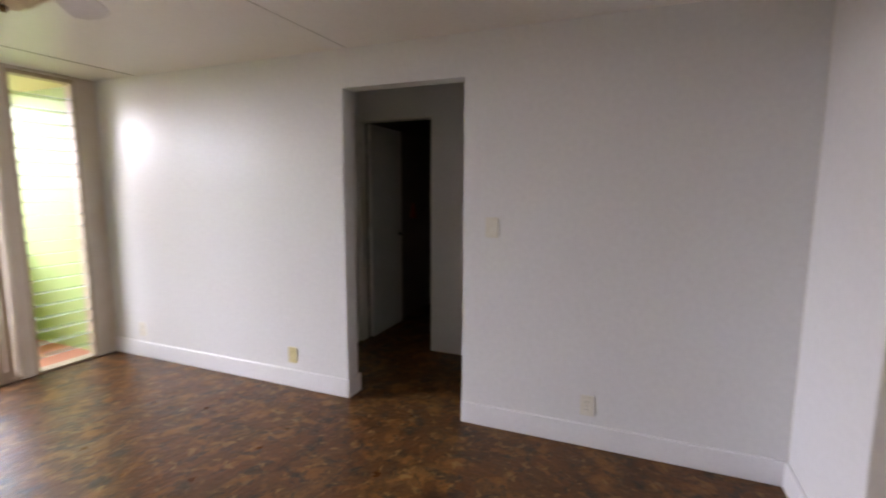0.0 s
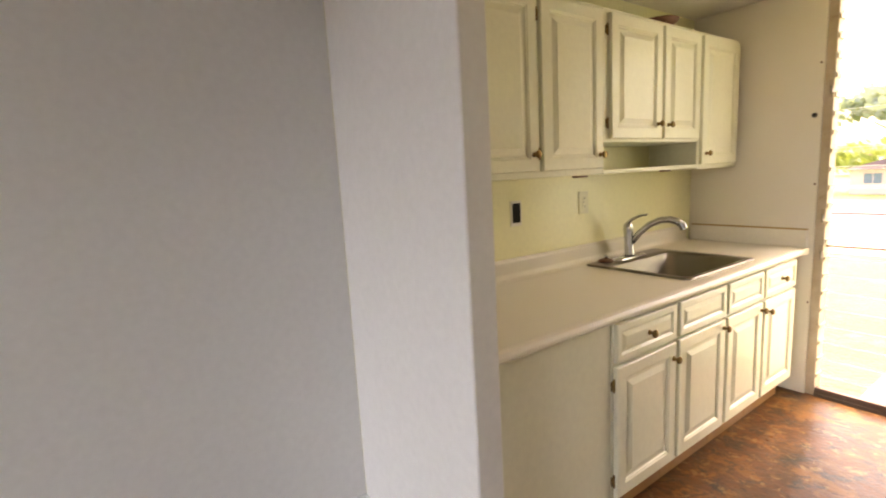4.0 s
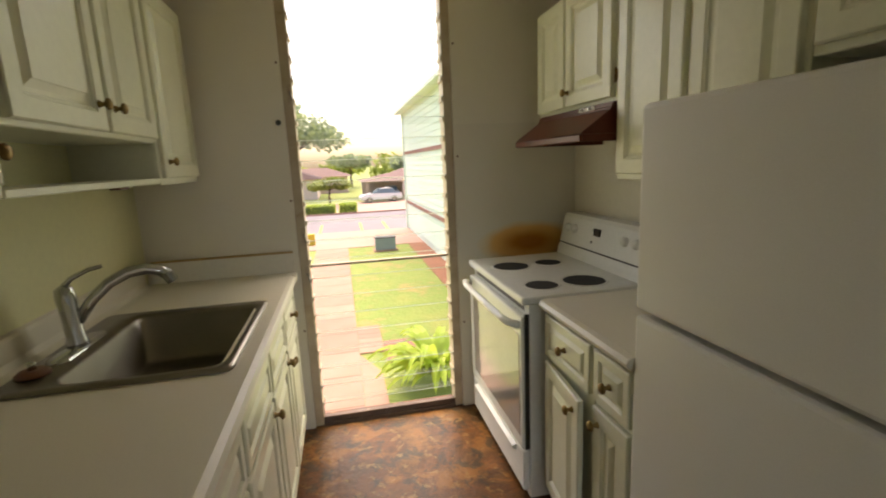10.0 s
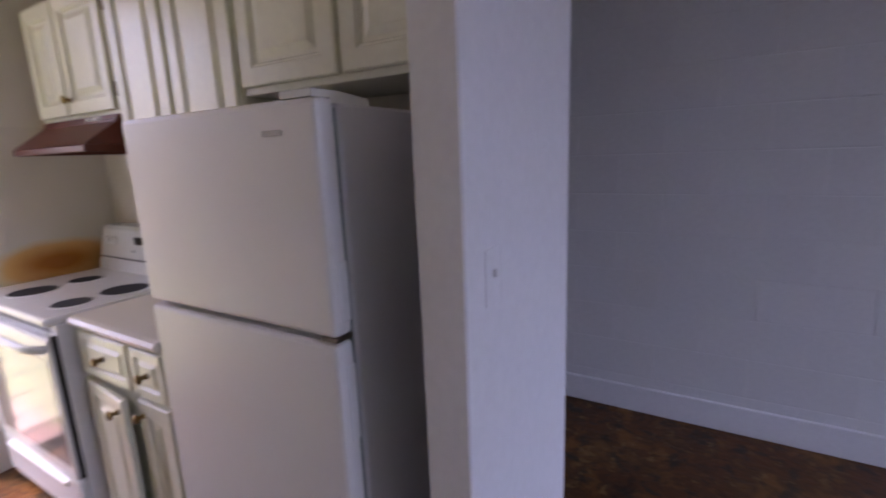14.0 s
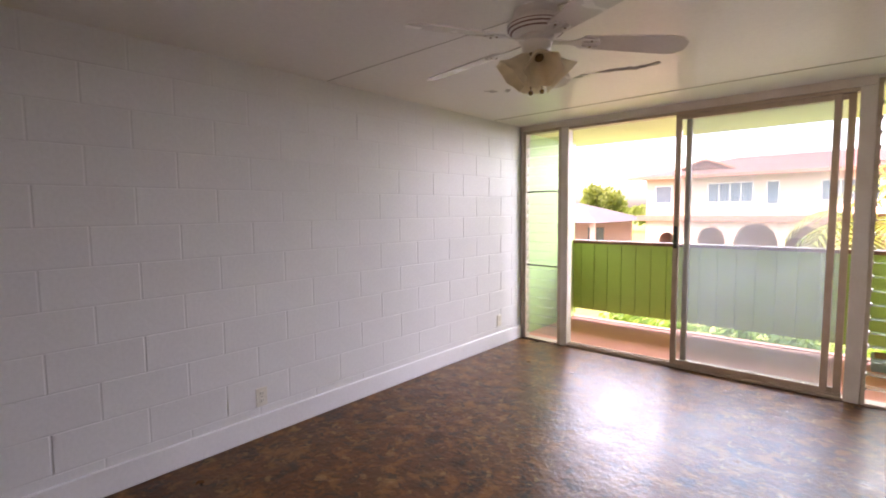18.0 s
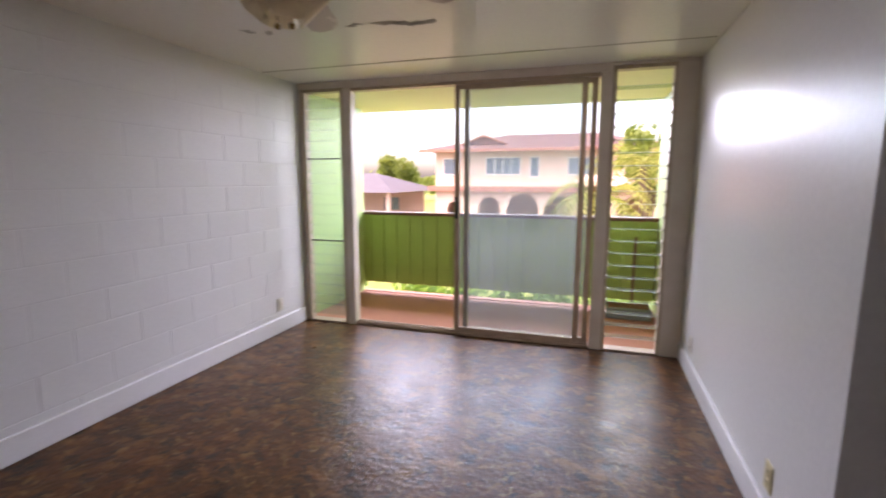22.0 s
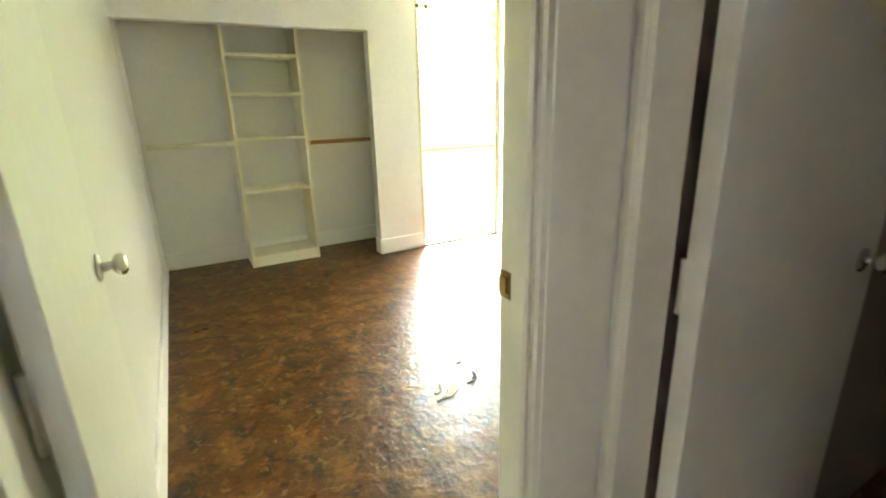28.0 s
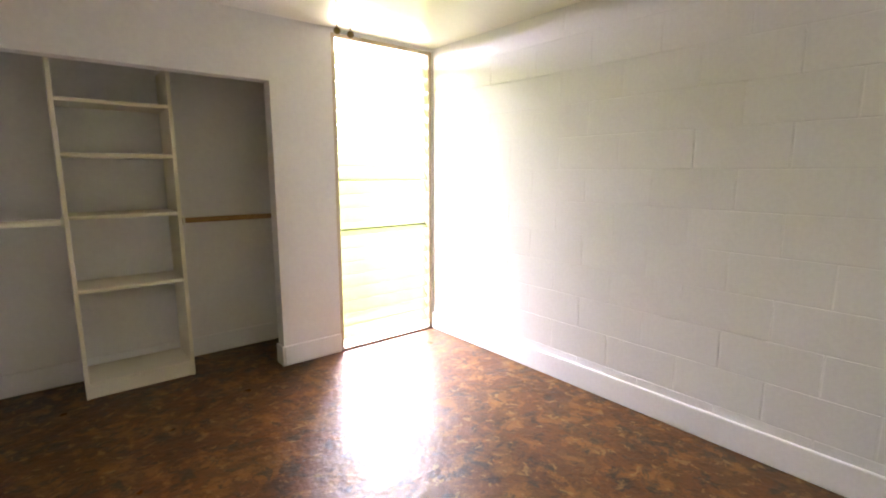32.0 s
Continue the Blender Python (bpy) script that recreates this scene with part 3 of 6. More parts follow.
structure("ceiling_closet", box(0.10, 2.34, YB1 + 0.10, 2.24, 2.06, 2.12), "ceiling", "low white closet ceiling", "ceiling")
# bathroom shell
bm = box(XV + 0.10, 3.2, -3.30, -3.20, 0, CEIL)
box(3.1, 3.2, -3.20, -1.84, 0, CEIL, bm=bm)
# Thin dark sheet added over the white wall to darken the bathroom.
structure("wall_bathroom_lining", box(XV + 0.11, 3.099, -1.8448, -1.8402, 0, CEIL), "bathwall", "bathroom wall behind the vanity, its dimness put into brown paint", "wall")
structure("wall_bathroom", bm, "bathwall", "plain bathroom walls, painted brown to hold the room's darkness", "wall")
bm = box(XE, XE + 0.2, -1.84, 1.74, -2.7, CEIL + 0.2)
wall_e = structure("wall_east", bm, "mortar", "white painted concrete block wall with raised joints", "wall")
bm = box(XW - 0.2, XW, KS - 0.15, 0.0, -2.7, CEIL + 0.2)
wall_w = structure("wall_west", bm, "mortar", "white painted concrete block wall with fine joints", "wall")
structure("wall_back", box(0.12, XE + 0.2, KS - 0.15, KS, -2.7, CEIL + 0.2), "mint", "plain outer wall of the building", "wall")
structure("wall_side", box(XE, XE + 0.2, KS, -1.84, -2.7, CEIL + 0.2), "mint", "plain outer wall of the building", "wall")
structure("wall_lower_south", box(XW - 0.2, 0.12, KS - 0.15, KS - 0.02, -2.7, -0.26), "mint", "painted wall of the storey below", "wall")
# Unseen roof, its overhang added to keep sun out of the windows.
structure("roof_slab", box(XW - 0.6, XE + 0.6, KS - 0.6, 2.4, CEIL + 0.21, CEIL + 0.36), "mint", "unseen flat roof slab with eaves added to keep out the sun", "roof")

# baseboards
def baseboard(name, x0, x1, y0, y1, h=0.13):
    structure(name, box(x0, x1, y0, y1, 0.001, h, 0.004), "base", "tall white painted baseboard", "baseboard")


baseboard("baseboard_1", -0.016, 0.0, -2.425, -0.012)
baseboard("baseboard_2", -0.016, 0.0, STUB_E + 0.001, -3.24)
baseboard("baseboard_3", -0.016, 0.136, -2.441, -2.4255)
baseboard("baseboard_4", -0.74, -0.017, STUB_E, STUB_E + 0.016)
baseboard("baseboard_5", XW, XW + 0.018, KS + 0.01, -0.012, 0.14)
baseboard("baseboard_6", XE - 0.018, XE, YB0 + 0.001, YB1 - 0.001, 0.145)
baseboard("baseboard_7", XB, XB + 0.016, YB0 + 0.03, YB1 + 0.09, 0.14)
baseboard("baseboard_8", 2.02, 2.444, YB1 - 0.016, YB1, 0.14)
baseboard("baseboard_9", 2.004, 2.0195, YB1 - 0.016, YB1 + 0.10, 0.14)
baseboard("baseboard_10", XB + 0.02, 2.218, 2.125, 2.139, 0.14)
baseboard("baseboard_11", XB + 0.006, XB + 0.02, YB1 + 0.101, 2.124, 0.14)
baseboard("baseboard_12", KW - 0.10, -1.65, STUB_W, STUB_W + 0.012, 0.1)

# ---- lanai window wall ----
def louvre_window(name, x0, x1, y, z0, z1, fr, mid, tilt, pitch, label, room=1, glass="glass"):
    """A tall jalousie: frame, glass blades, clips and fixed bars at the heights in mid. room: +1 when the room lies to the south."""
    w = thing(name, ((x0 + x1) / 2, y, z0), label, "window")
    tagged(w, kind="structure")
    d = 0.045
    part("frame_side", box(x0, x0 + fr, y - d, y + d, z0, z1, 0.003), "wframe", w)
    part("frame_side", box(x1 - fr, x1, y - d, y + d, z0, z1, 0.003), "wframe", w)
    part("frame_head", box(x0 + fr, x1 - fr, y - d, y + d, z1 - 0.03, z1, 0.003), "wframe", w)
    if room:
        part("sill", box(x0 + fr, x1 - fr, y - d - 0.015, y + d, z0, z0 + 0.02, 0.003), "alu", w)
    else:
        t = box(x0 + fr, x1 - fr, y + 0.012, y + d, z0, z0 + 0.048, 0.003)
        box(x0 + fr, x1 - fr, y + d, y + d + 0.012, z0, z0 + 0.018, bm=t)
        part("sill", t, "sill", w, "dark bronze sill track")
    for zb in mid:
        part("crossbar", box(x0 + fr, x1 - fr, y - 0.012, y + 0.012, zb - 0.006, zb + 0.006), "black" if room else "wframe", w)
    n = int((z1 - z0 - 0.09) / pitch)
    c, s = math.cos(radians(tilt)), math.sin(radians(tilt))
    hw = pitch * 0.56
    first = None
    for k in range(n):
        z = z0 + 0.07 + (k + 0.5) * pitch
        if k == 0:
            t = box(x0 + fr, x1 - fr, -hw, hw, -0.0016, 0.0016)
            bmesh.ops.transform(t, matrix=Matrix.Translation((0, y, z)) @ Matrix.Rotation(radians(tilt), 4, "X"), verts=t.verts)
            first = part("glass_blade", t, glass, w)
            first.visible_shadow = glass == "frost"
            first.data.materials.append(M["bladeedge"])
            axis = Vector((0, c, s))
            for f in first.data.polygons:
                if f.normal.dot(axis) * (-1 if room else 1) > 0.9:
                    f.material_index = 1
            base = first.location.copy()
        else:
            g = first.copy()
            scene.collection.objects.link(g)
            g.location = base + Vector((0, 0, k * pitch))
    for xs in (x0 + fr, x1 - fr):
        t = bmesh.new()
        for k in range(n):
            z = z0 + 0.07 + (k + 0.5) * pitch
            box(xs - 0.007, xs + 0.007, y - hw * c * 0.75, y + hw * c * 0.75, z - 0.011, z + 0.011, bm=t)
        part("clip_rail", t, "wframe", w)
    return w


louvre_window("window_1", -3.345, -2.90, 0.0, 0.0, 2.205, 0.035, (0.80, 1.575), 62, 0.098, "narrow glass louvre window beside the block wall, half open", 1, "hazy")
louvre_window("window_2", -0.595, -0.15, 0.0, 0.0, 2.238, 0.025, (), -3, 0.098, "narrow glass louvre window beside the glossy wall, open", 1, "hazy")
louvre_window("window_3", -1.51, -0.69, KS - 0.06, 0.0, 2.24, 0.045, (0.875,), 14, 0.098, "tall glass louvre window at the kitchen's end, open", 0, "veiled")
louvre_window("window_4", 2.445, 3.30, YB1 + 0.05, 0.0, 2.235, 0.03, (0.895, 1.255), 58, 0.098, "tall bright obscure glass louvre window beside the bedroom closet", 1, "frost")
for nm, x0, x1, zt in (("window_5", -2.90, -2.825, 2.196), ("window_6", -0.685, -0.596, 2.196), ("window_7", -0.15, -0.001, 2.2385), ("window_8", -3.369, -3.346, 2.2055)):
    structure(nm, box(x0, x1, -0.05, 0.05, 0, zt, 0.004), "post", "worn white painted post between the windows", "window post")
structure("trim_head", box(-2.90, -0.596, -0.055, 0.055, 2.1965, CEIL, 0.004), "post", "white painted header over the sliding door", "trim")
structure("trim_head_side", box(XW, -2.90, -0.05, 0.05, 2.206, CEIL, 0.004), "post", "white painted header over the louvres", "trim")
structure("trim_head_end", box(-0.596, 0.0, -0.05, 0.05, 2.239, CEIL, 0.004), "post", "white painted header over the louvres", "trim")

sd = thing("sliding_door", (-1.75, 0, 0), "aluminium framed sliding glass door standing half open", "door")
tagged(sd, kind="structure")
part("head_track", box(-2.825, -0.685, -0.045, 0.045, 2.17, 2.196, 0.003), "alu", sd)
t = box(-2.825, -0.685, -0.045, 0.045, 0.0, 0.022, 0.003)
for yy in (-0.03, 0.0, 0.03):
    box(-2.825, -0.695, yy - 0.003, yy + 0.003, 0.022, 0.036, bm=t)
part("sill_track", t, "alu", sd)


def sash(x0, x1, y, label):
    s = part("sash", box(x0, x0 + 0.045, y - 0.014, y + 0.014, 0.036, 2.17, 0.003), "alu", sd, label)
    part("stile", box(x1 - 0.045, x1, y - 0.014, y + 0.014, 0.036, 2.17, 0.003), "alu", s)
    part("top_rail", box(x0 + 0.045, x1 - 0.045, y - 0.014, y + 0.014, 2.13, 2.17, 0.003), "alu", s)
    part("bottom_rail", box(x0 + 0.045, x1 - 0.045, y - 0.014, y + 0.014, 0.036, 0.072, 0.003), "alu", s)
    g = part("glass", box(x0 + 0.045, x1 - 0.045, y - 0.003, y + 0.003, 0.072, 2.13), "pane", s, "hazy clear glass")
    g.visible_shadow = False


sash(-1.775, -0.70, 0.018, "fixed glass sash")
sash(-1.85, -0.775, -0.018, "sliding glass sash")
t = box(-1.845, -1.812, -0.052, -0.032, 1.045, 1.235, 0.006)
box(-1.838, -1.82, -0.062, -0.052, 1.06, 1.22, 0.005, bm=t)
part("latch", t, "black", sd, "black latch and pull")

# lanai
structure("floor_lanai", box(-3.48, -0.02, 0.055, 1.50, -0.22, -0.04), "lanai", "worn red-brown concrete lanai floor", "floor")
structure("kerb_lanai", box(-3.48, -0.02, 1.40, 1.50, -0.04, -0.030, 0.004), "lanai", "low pale kerb at the lanai's edge", "kerb")
structure("ceiling_lanai", box(-3.6, -0.02, 0.056, 1.74, CEIL - 0.02, CEIL + 0.2), "soffit", "cream painted lanai ceiling", "ceiling")
structure("wall_lanai_east", box(-0.0215, 0.10, 0.056, 1.74, -0.22, CEIL - 0.021), "palemint", "pale mint painted end wall of the lanai", "wall")
rail = thing("lanai_railing", (-1.7, 1.45, 0.02), "solid green board railing with a brown cap, closing the lanai", "railing")
x, k = -3.55, 0
board = None
while x < -0.1:
    x1 = min(x + 0.176, -0.022)
    if k == 0:
        board = part("board", box(x, x1 - 0.004, 1.445, 1.465, 0.075, 0.945, 0.004), "green", rail)
        bl = board.location.copy()
    else:
        g = board.copy()
        scene.collection.objects.link(g)
        g.location = bl + Vector((k * 0.176, 0, 0))
    x += 0.176
    k += 1
part("backing", box(-3.55, -0.022, 1.4655, 1.475, 0.085, 0.93), "green", rail)
part("cap", box(-3.55, -0.022, 1.425, 1.50, 0.945, 0.985, 0.006), "cap", rail, "brown painted cap")
part("bottom_rail", box(-3.55, -0.022, 1.476, 1.50, 0.12, 0.18, 0.004), "green", rail)
for xp in (-3.5, -0.10):
    part("post", box(xp - 0.03, xp + 0.03, 1.476, 1.50, 0.0, 0.945, 0.004), "green", rail)
pot = thing("planter_box", (-0.30, 1.15, -0.04), "dark low planter box on the lanai floor", "planter")
t = box(-0.52, -0.08, 1.05, 1.30, -0.04, 0.08, 0.01)
part("trough", t, "box", pot)
part("soil", box(-0.50, -0.10, 1.07, 1.28, 0.08, 0.085), "dirt", pot)
st = thing("garden_stake", (-0.25, 1.38, 0.0), "thin brown stake leaning by the railing", "stake")
part("shaft", rod((-0.25, 1.38, 0.0), (-0.24, 1.41, 0.78), 0.014), "cap", st)

# ---- doors and trims of the hall ----
def casing(name, pts, label):
    t = bmesh.new()
    for b in pts:
        box(*b, 0.004, bm=t)
    structure(name, t, "trim", label, "trim")


# bedroom doorway: jambs, stops, casing
casing("trim_bedroom_jamb", [(0.325, 0.366, -1.845, -1.762, 0, 2.0), (0.918, 0.9495, -1.845, -1.762, 0, 2.0), (0.366, 0.918, -1.845, -1.762, 1.985, 1.999),
                             (0.905, 0.918, -1.838, -1.805, 0, 1.985)], "worn cream painted jamb of the bedroom doorway")
casing("trim_bedroom_casing", [(0.930, 1.059, -1.847, -1.8405, 0, 2.05), (0.285, 0.357, -1.853, -1.8455, 0, 2.05), (0.357, 0.930, -1.853, -1.8405, 1.994, 2.05)], "worn cream painted casing of the bedroom doorway")
casing("trim_bath_jamb", [(1.065, 1.160, -1.874, -1.8605, 0, 2.0), (1.065, 1.175, -2.5695, -2.556, 0, 2.0), (1.065, 1.175, -2.556, -1.8745, 1.986, 1.999)], "worn cream painted jamb of the bathroom doorway")
casing("trim_bath_casing", [(1.060, 1.0695, -1.866, -1.8485, 0, 2.05)], "worn cream painted casing of the bathroom doorway")
sp = thing("strike_plate", (0.917, -1.783, 1.03), "small dull metal strike plate in the bedroom jamb", "strike plate")
t = box(0.9155, 0.9178, -1.790, -1.766, 1.006, 1.048, 0.001)
box(0.911, 0.9154, -1.786, -1.770, 1.016, 1.040, bm=t)
part("plate", t, "brass", sp)


def knob_set(parent, x, y, z, ax, mat="knob", r=0.021, out=0.048):
    """Round knob with its rose; ax points out of the door."""
    a = Vector(ax)
    k = part("knob", lathe([(0.026, 0.0), (0.026, 0.003), (0.021, 0.006), (0.010, 0.008), (0.008, 0.022), (r * 0.7, 0.026), (r * 0.95, 0.031), (r, 0.037), (r * 0.92, out - 0.005), (r * 0.6, out - 0.001), (0.0, out)], 16, (x, y, z), a), mat, parent, "polished metal knob", True)
    return k


def slab_door(name, hinge, ang, w, h, label, flip=1, th=0.0175, kz=1.01):
    """A flush door leaf hinged at hinge, opened to ang degrees from +x; knobs on both faces."""
    d = thing(name, (hinge[0], hinge[1], 0), label, "door")
    tagged(d, kind="structure")
    m = Matrix.Translation((hinge[0], hinge[1], 0)) @ Matrix.Rotation(radians(ang), 4, "Z")
    t = box(0.0, w, -th, th, 0.012, h, 0.002)
    bmesh.ops.transform(t, matrix=m, verts=t.verts)
    leaf = part("leaf", t, "door", d)
    for s in (1, -1):
        p = m @ Vector((w - 0.065, s * (th + 0.0003), kz))
        ax = (m.to_3x3() @ Vector((0, s, 0)))
        knob_set(leaf, p.x, p.y, p.z, ax)
    t = box(w - 0.001, w + 0.0015, -0.008, 0.008, kz - 0.03, kz + 0.03)
    bmesh.ops.transform(t, matrix=m, verts=t.verts)
    part("latch_plate", t, "steel", leaf)
    for z in (0.25, 1.0, 1.75):
        t = rod((0.004, -(th + 0.004) * flip, z - 0.045), (0.004, -(th + 0.004) * flip, z + 0.045), 0.005, n=8)
        bmesh.ops.transform(t, matrix=m, verts=t.verts)
        part("hinge", t, "trim", d)
    return d


slab_door("door_1", (0.388, -1.757), 93.4, 0.553, 1.98, "white flush bedroom door standing open beside the wall", -1, 0.013)
slab_door("door_2", (1.174, -1.899), 0.3, 0.602, 1.98, "white flush bathroom door standing open into the dark", -1, 0.0175, 0.955)

# louvred closet door in the hall
lc = thing("door_3", (XV + 0.02, -3.1, 0), "cream painted louvred folding closet door", "door")
tagged(lc, kind="structure")
for y1 in (-2.885, -3.29):
    y0 = y1 - 0.40
    lf = part("leaf", box(1.08, 1.108, y0, y0 + 0.045, 0.02, 1.98, 0.003), "cream", lc)
    part("stile", box(1.08, 1.108, y1 - 0.045, y1, 0.02, 1.98, 0.003), "cream", lf)
    for za, zb in ((0.02, 0.14), (0.86, 0.96), (1.90, 1.98)):
        part("rail", box(1.08, 1.108, y0 + 0.045, y1 - 0.045, za, zb, 0.003), "cream", lf)
    sl = None
    for za, zb in ((0.14, 0.86), (0.96, 1.90)):
        n = int((zb - za) / 0.030)
        for k in range(n):
            z = za + (k + 0.5) * (zb - za) / n
            if sl is None:
                t = box(-0.018, 0.018, y0 + 0.045, y1 - 0.045, -0.0035, 0.0035)
                bmesh.ops.transform(t, matrix=Matrix.Translation((1.094, 0, z)) @ Matrix.Rotation(radians(-48), 4, "Y"), verts=t.verts)
                sl = part("slat", t, "cream", lf)
                sz, sloc = z, sl.location.copy()
            else:
                g = sl.copy()
                scene.collection.objects.link(g)
                g.location = sloc + Vector((0, 0, z - sz))
structure("trim_closet_jamb", box(1.06, 1.109, -2.876, -2.8605, 0, 2.0, 0.003), "trim", "dark-gapped cream jamb of the hall closet", "trim")

# ---- kitchen ----
def ringed(y0, y1, z0, z1, x, d, steps):
    """A door or drawer face: nested rectangles of (inset, height) on the plane x, standing out along d."""
    t = bmesh.new()
    rings = []
    for i, h in steps:
        X = x + d * h
        rings.append([t.verts.new(p) for p in ((X, y0 + i, z0 + i), (X, y1 - i, z0 + i), (X, y1 - i, z1 - i), (X, y0 + i, z1 - i))])
    t.faces.new(rings[0])
    for p, q in zip(rings, rings[1:]):
        for k in range(4):
            t.faces.new((p[k], p[(k + 1) % 4], q[(k + 1) % 4], q[k]))
    t.faces.new(rings[-1])
    return t


DOOR = [(0, 0), (0, 0.014), (0.004, 0.018), (0.048, 0.018), (0.052, 0.0145), (0.056, 0.0145), (0.060, 0.009), (0.070, 0.009), (0.088, 0.016), (0.091, 0.018)]
DRAW = [(0, 0), (0, 0.014), (0.004, 0.018), (0.026, 0.018), (0.029, 0.014), (0.033, 0.010), (0.038, 0.010), (0.050, 0.017), (0.052, 0.018)]


def pull(parent, x, y, z, d):
    part("knob", lathe([(0.011, 0), (0.009, 0.004), (0.006, 0.010), (0.007, 0.016), (0.0155, 0.021), (0.0165, 0.026), (0.012, 0.031), (0.004, 0.033)], 12, (x, y, z), (d, 0, 0)), "brass", parent, "tarnished brass knob", True)


def hinge(parent, x, y, z, d):
    t = rod((x + d * 0.004, y, z - 0.025), (x + d * 0.004, y, z + 0.025), 0.0045, n=8)
    box(x - 0.001, x + 0.002, y - 0.012, y + 0.012, z - 0.018, z + 0.018, bm=t)
    part("hinge", t, "brass", parent)


def cab_door(parent, y0, y1, z0, z1, x, d, knob_y=None, knob_z=None, hinge_y=None):
    p = part("door", ringed(y0, y1, z0, z1, x, d, DOOR), "cab", parent, "raised-panel door in yellowed white paint")
    if knob_y is not None:
        pull(p, x + d * 0.018, knob_y, knob_z, d)
    if hinge_y is not None:
        for z in (z0 + 0.07, z1 - 0.07):
            hinge(p, x + d * 0.001, hinge_y, z, d)
    return p


def drawer(parent, y0, y1, z0, z1, x, d, knob=True):
    p = part("drawer", ringed(y0, y1, z0, z1, x, d, DRAW), "cab", parent, "raised-panel drawer front")
    if knob:
        pull(p, x + d * 0.018, (y0 + y1) / 2, (z0 + z1) / 2, d)
    return p


def carcass(parent, x0, x1, y0, y1, z0, z1):
    part("body", box(x0, x1, y0, y1, z0, z1, 0.003), "cab", parent)


UL = "white raised-panel wall cabinet"
BL = "white raised-panel base cabinet"
UX, LX = -0.285, -0.645
# sink side, wall cabinets
c = thing("wall_cabinet", (-0.15, -5.51, 1.345), UL + ", over the counter", "cabinet", "wall cabinets")
carcass(c, UX, -0.001, -6.043, -4.978, 1.345, 2.06)
cab_door(c, -5.615, -5.19, 1.37, 2.04, UX, -1, -5.585, 1.437, -5.181)
cab_door(c, -6.025, -5.64, 1.37, 2.04, UX, -1, -6.0, 1.43, -5.628)
c = thing("wall_cabinet", (-0.15, -6.45, 1.5), UL + " above an open shelf", "cabinet", "wall cabinets")
carcass(c, UX, -0.001, -6.873, -6.045, 1.485, 2.06)
cab_door(c, -6.495, -6.085, 1.50, 2.04, UX, -1, -6.455, 1.57, -6.073)
cab_door(c, -6.865, -6.515, 1.50, 2.04, UX, -1, -6.55, 1.568)
part("shelf", box(UX, -0.001, -6.873, -6.045, 1.342, 1.362, 0.003), "cab", c, "open shelf under the doors")
c = thing("wall_cabinet", (-0.15, -7.1, 1.335), UL + " in the corner by the window", "cabinet", "wall cabinets")
carcass(c, UX, -0.001, -7.33, -6.875, 1.335, 2.06)
cab_door(c, -7.31, -6.895, 1.36, 2.04, UX, -1, -6.94, 1.42)
# sink side, base cabinets
c = thing("appliance_cover", (-0.3, -5.28, 0), "plain white panel closing the appliance space under the counter", "panel")
part("panel", box(LX, LX + 0.02, -5.592, -4.977, 0.012, 0.826, 0.002), "cab", c)
part("side", box(LX + 0.02, -0.002, -5.592, -5.574, 0.012, 0.826), "cab", c)
for y0, y1, kz, dk in ((-6.018, -5.596, 0.59, True), (-6.44, -6.02, 0.62, False), (-6.835, -6.442, 0.62, False), (-7.25, -6.837, 0.60, True)):
    c = thing("base_cabinet", (-0.33, (y0 + y1) / 2, 0), BL + " under the sink counter", "cabinet", "base cabinets")
    carcass(c, LX, -0.002, y0, y1, 0.115, 0.69)
    part("face_frame", box(LX, LX + 0.02, y0, y1, 0.69, 0.826), "cab", c)
    part("plinth", box(LX + 0.055, LX + 0.075, y0, y1, 0.002, 0.115), "wood", c, "scuffed bare toe board")
    drawer(c, y0 + 0.012, y1 - 0.012, 0.672, 0.816, LX, -1, dk)
    cab_door(c, y0 + 0.012, y1 - 0.012, 0.135, 0.655, LX, -1, y0 + 0.035 if y1 > -6.5 else y1 - 0.04, kz, y1 - 0.008 if y1 > -5.7 else None)
# counter with a hole for the sink, rolled front edge
ct = thing("sink_counter", (-0.33, -6.17, 0.828), "cream laminate counter with a coved splash and rounded front", "counter")
prof = [(-0.640, 0.828), (-0.668, 0.832), (-0.676, 0.842), (-0.676, 0.852), (-0.668, 0.862), (-0.652, 0.867), (-0.57, 0.867), (-0.57, 0.828)]
part("front_edge", prism(prof, "y", -7.285, -4.977), "counter", ct, "rounded front edge")
t = box(-0.57, -0.075, -6.22, -4.977, 0.828, 0.867)
box(-0.57, -0.075, -7.285, -6.82, 0.828, 0.867, bm=t)
box(-0.115, -0.075, -6.82, -6.22, 0.828, 0.867, bm=t)
part("top", t, "counter", ct)
part("top_end", box(-0.676, -0.022, -7.368, -7.2851, 0.828, 0.867, 0.003), "counter", ct)
prof = [(-0.075, 0.828), (-0.075, 0.867), (-0.045, 0.870), (-0.028, 0.880), (-0.022, 0.900), (-0.022, 0.955), (-0.016, 0.965), (-0.001, 0.968), (-0.001, 0.828)]
part("splash", prism(prof, "y", -7.285, -4.977), "counter", ct, "coved laminate splash")
part("end_splash", box(-0.665, -0.023, -7.368, -7.35, 0.8671, 0.965, 0.003), "kwall", ct, "cream painted splash under the window wall")
part("caulk", box(-0.665, -0.023, -7.3685, -7.346, 0.9651, 0.972), "edge", ct, "yellowed caulk line")
sk = thing("kitchen_sink", (-0.34, -6.52, 0.868), "single-bowl stainless steel drop-in sink", "sink")
t = bmesh.new()
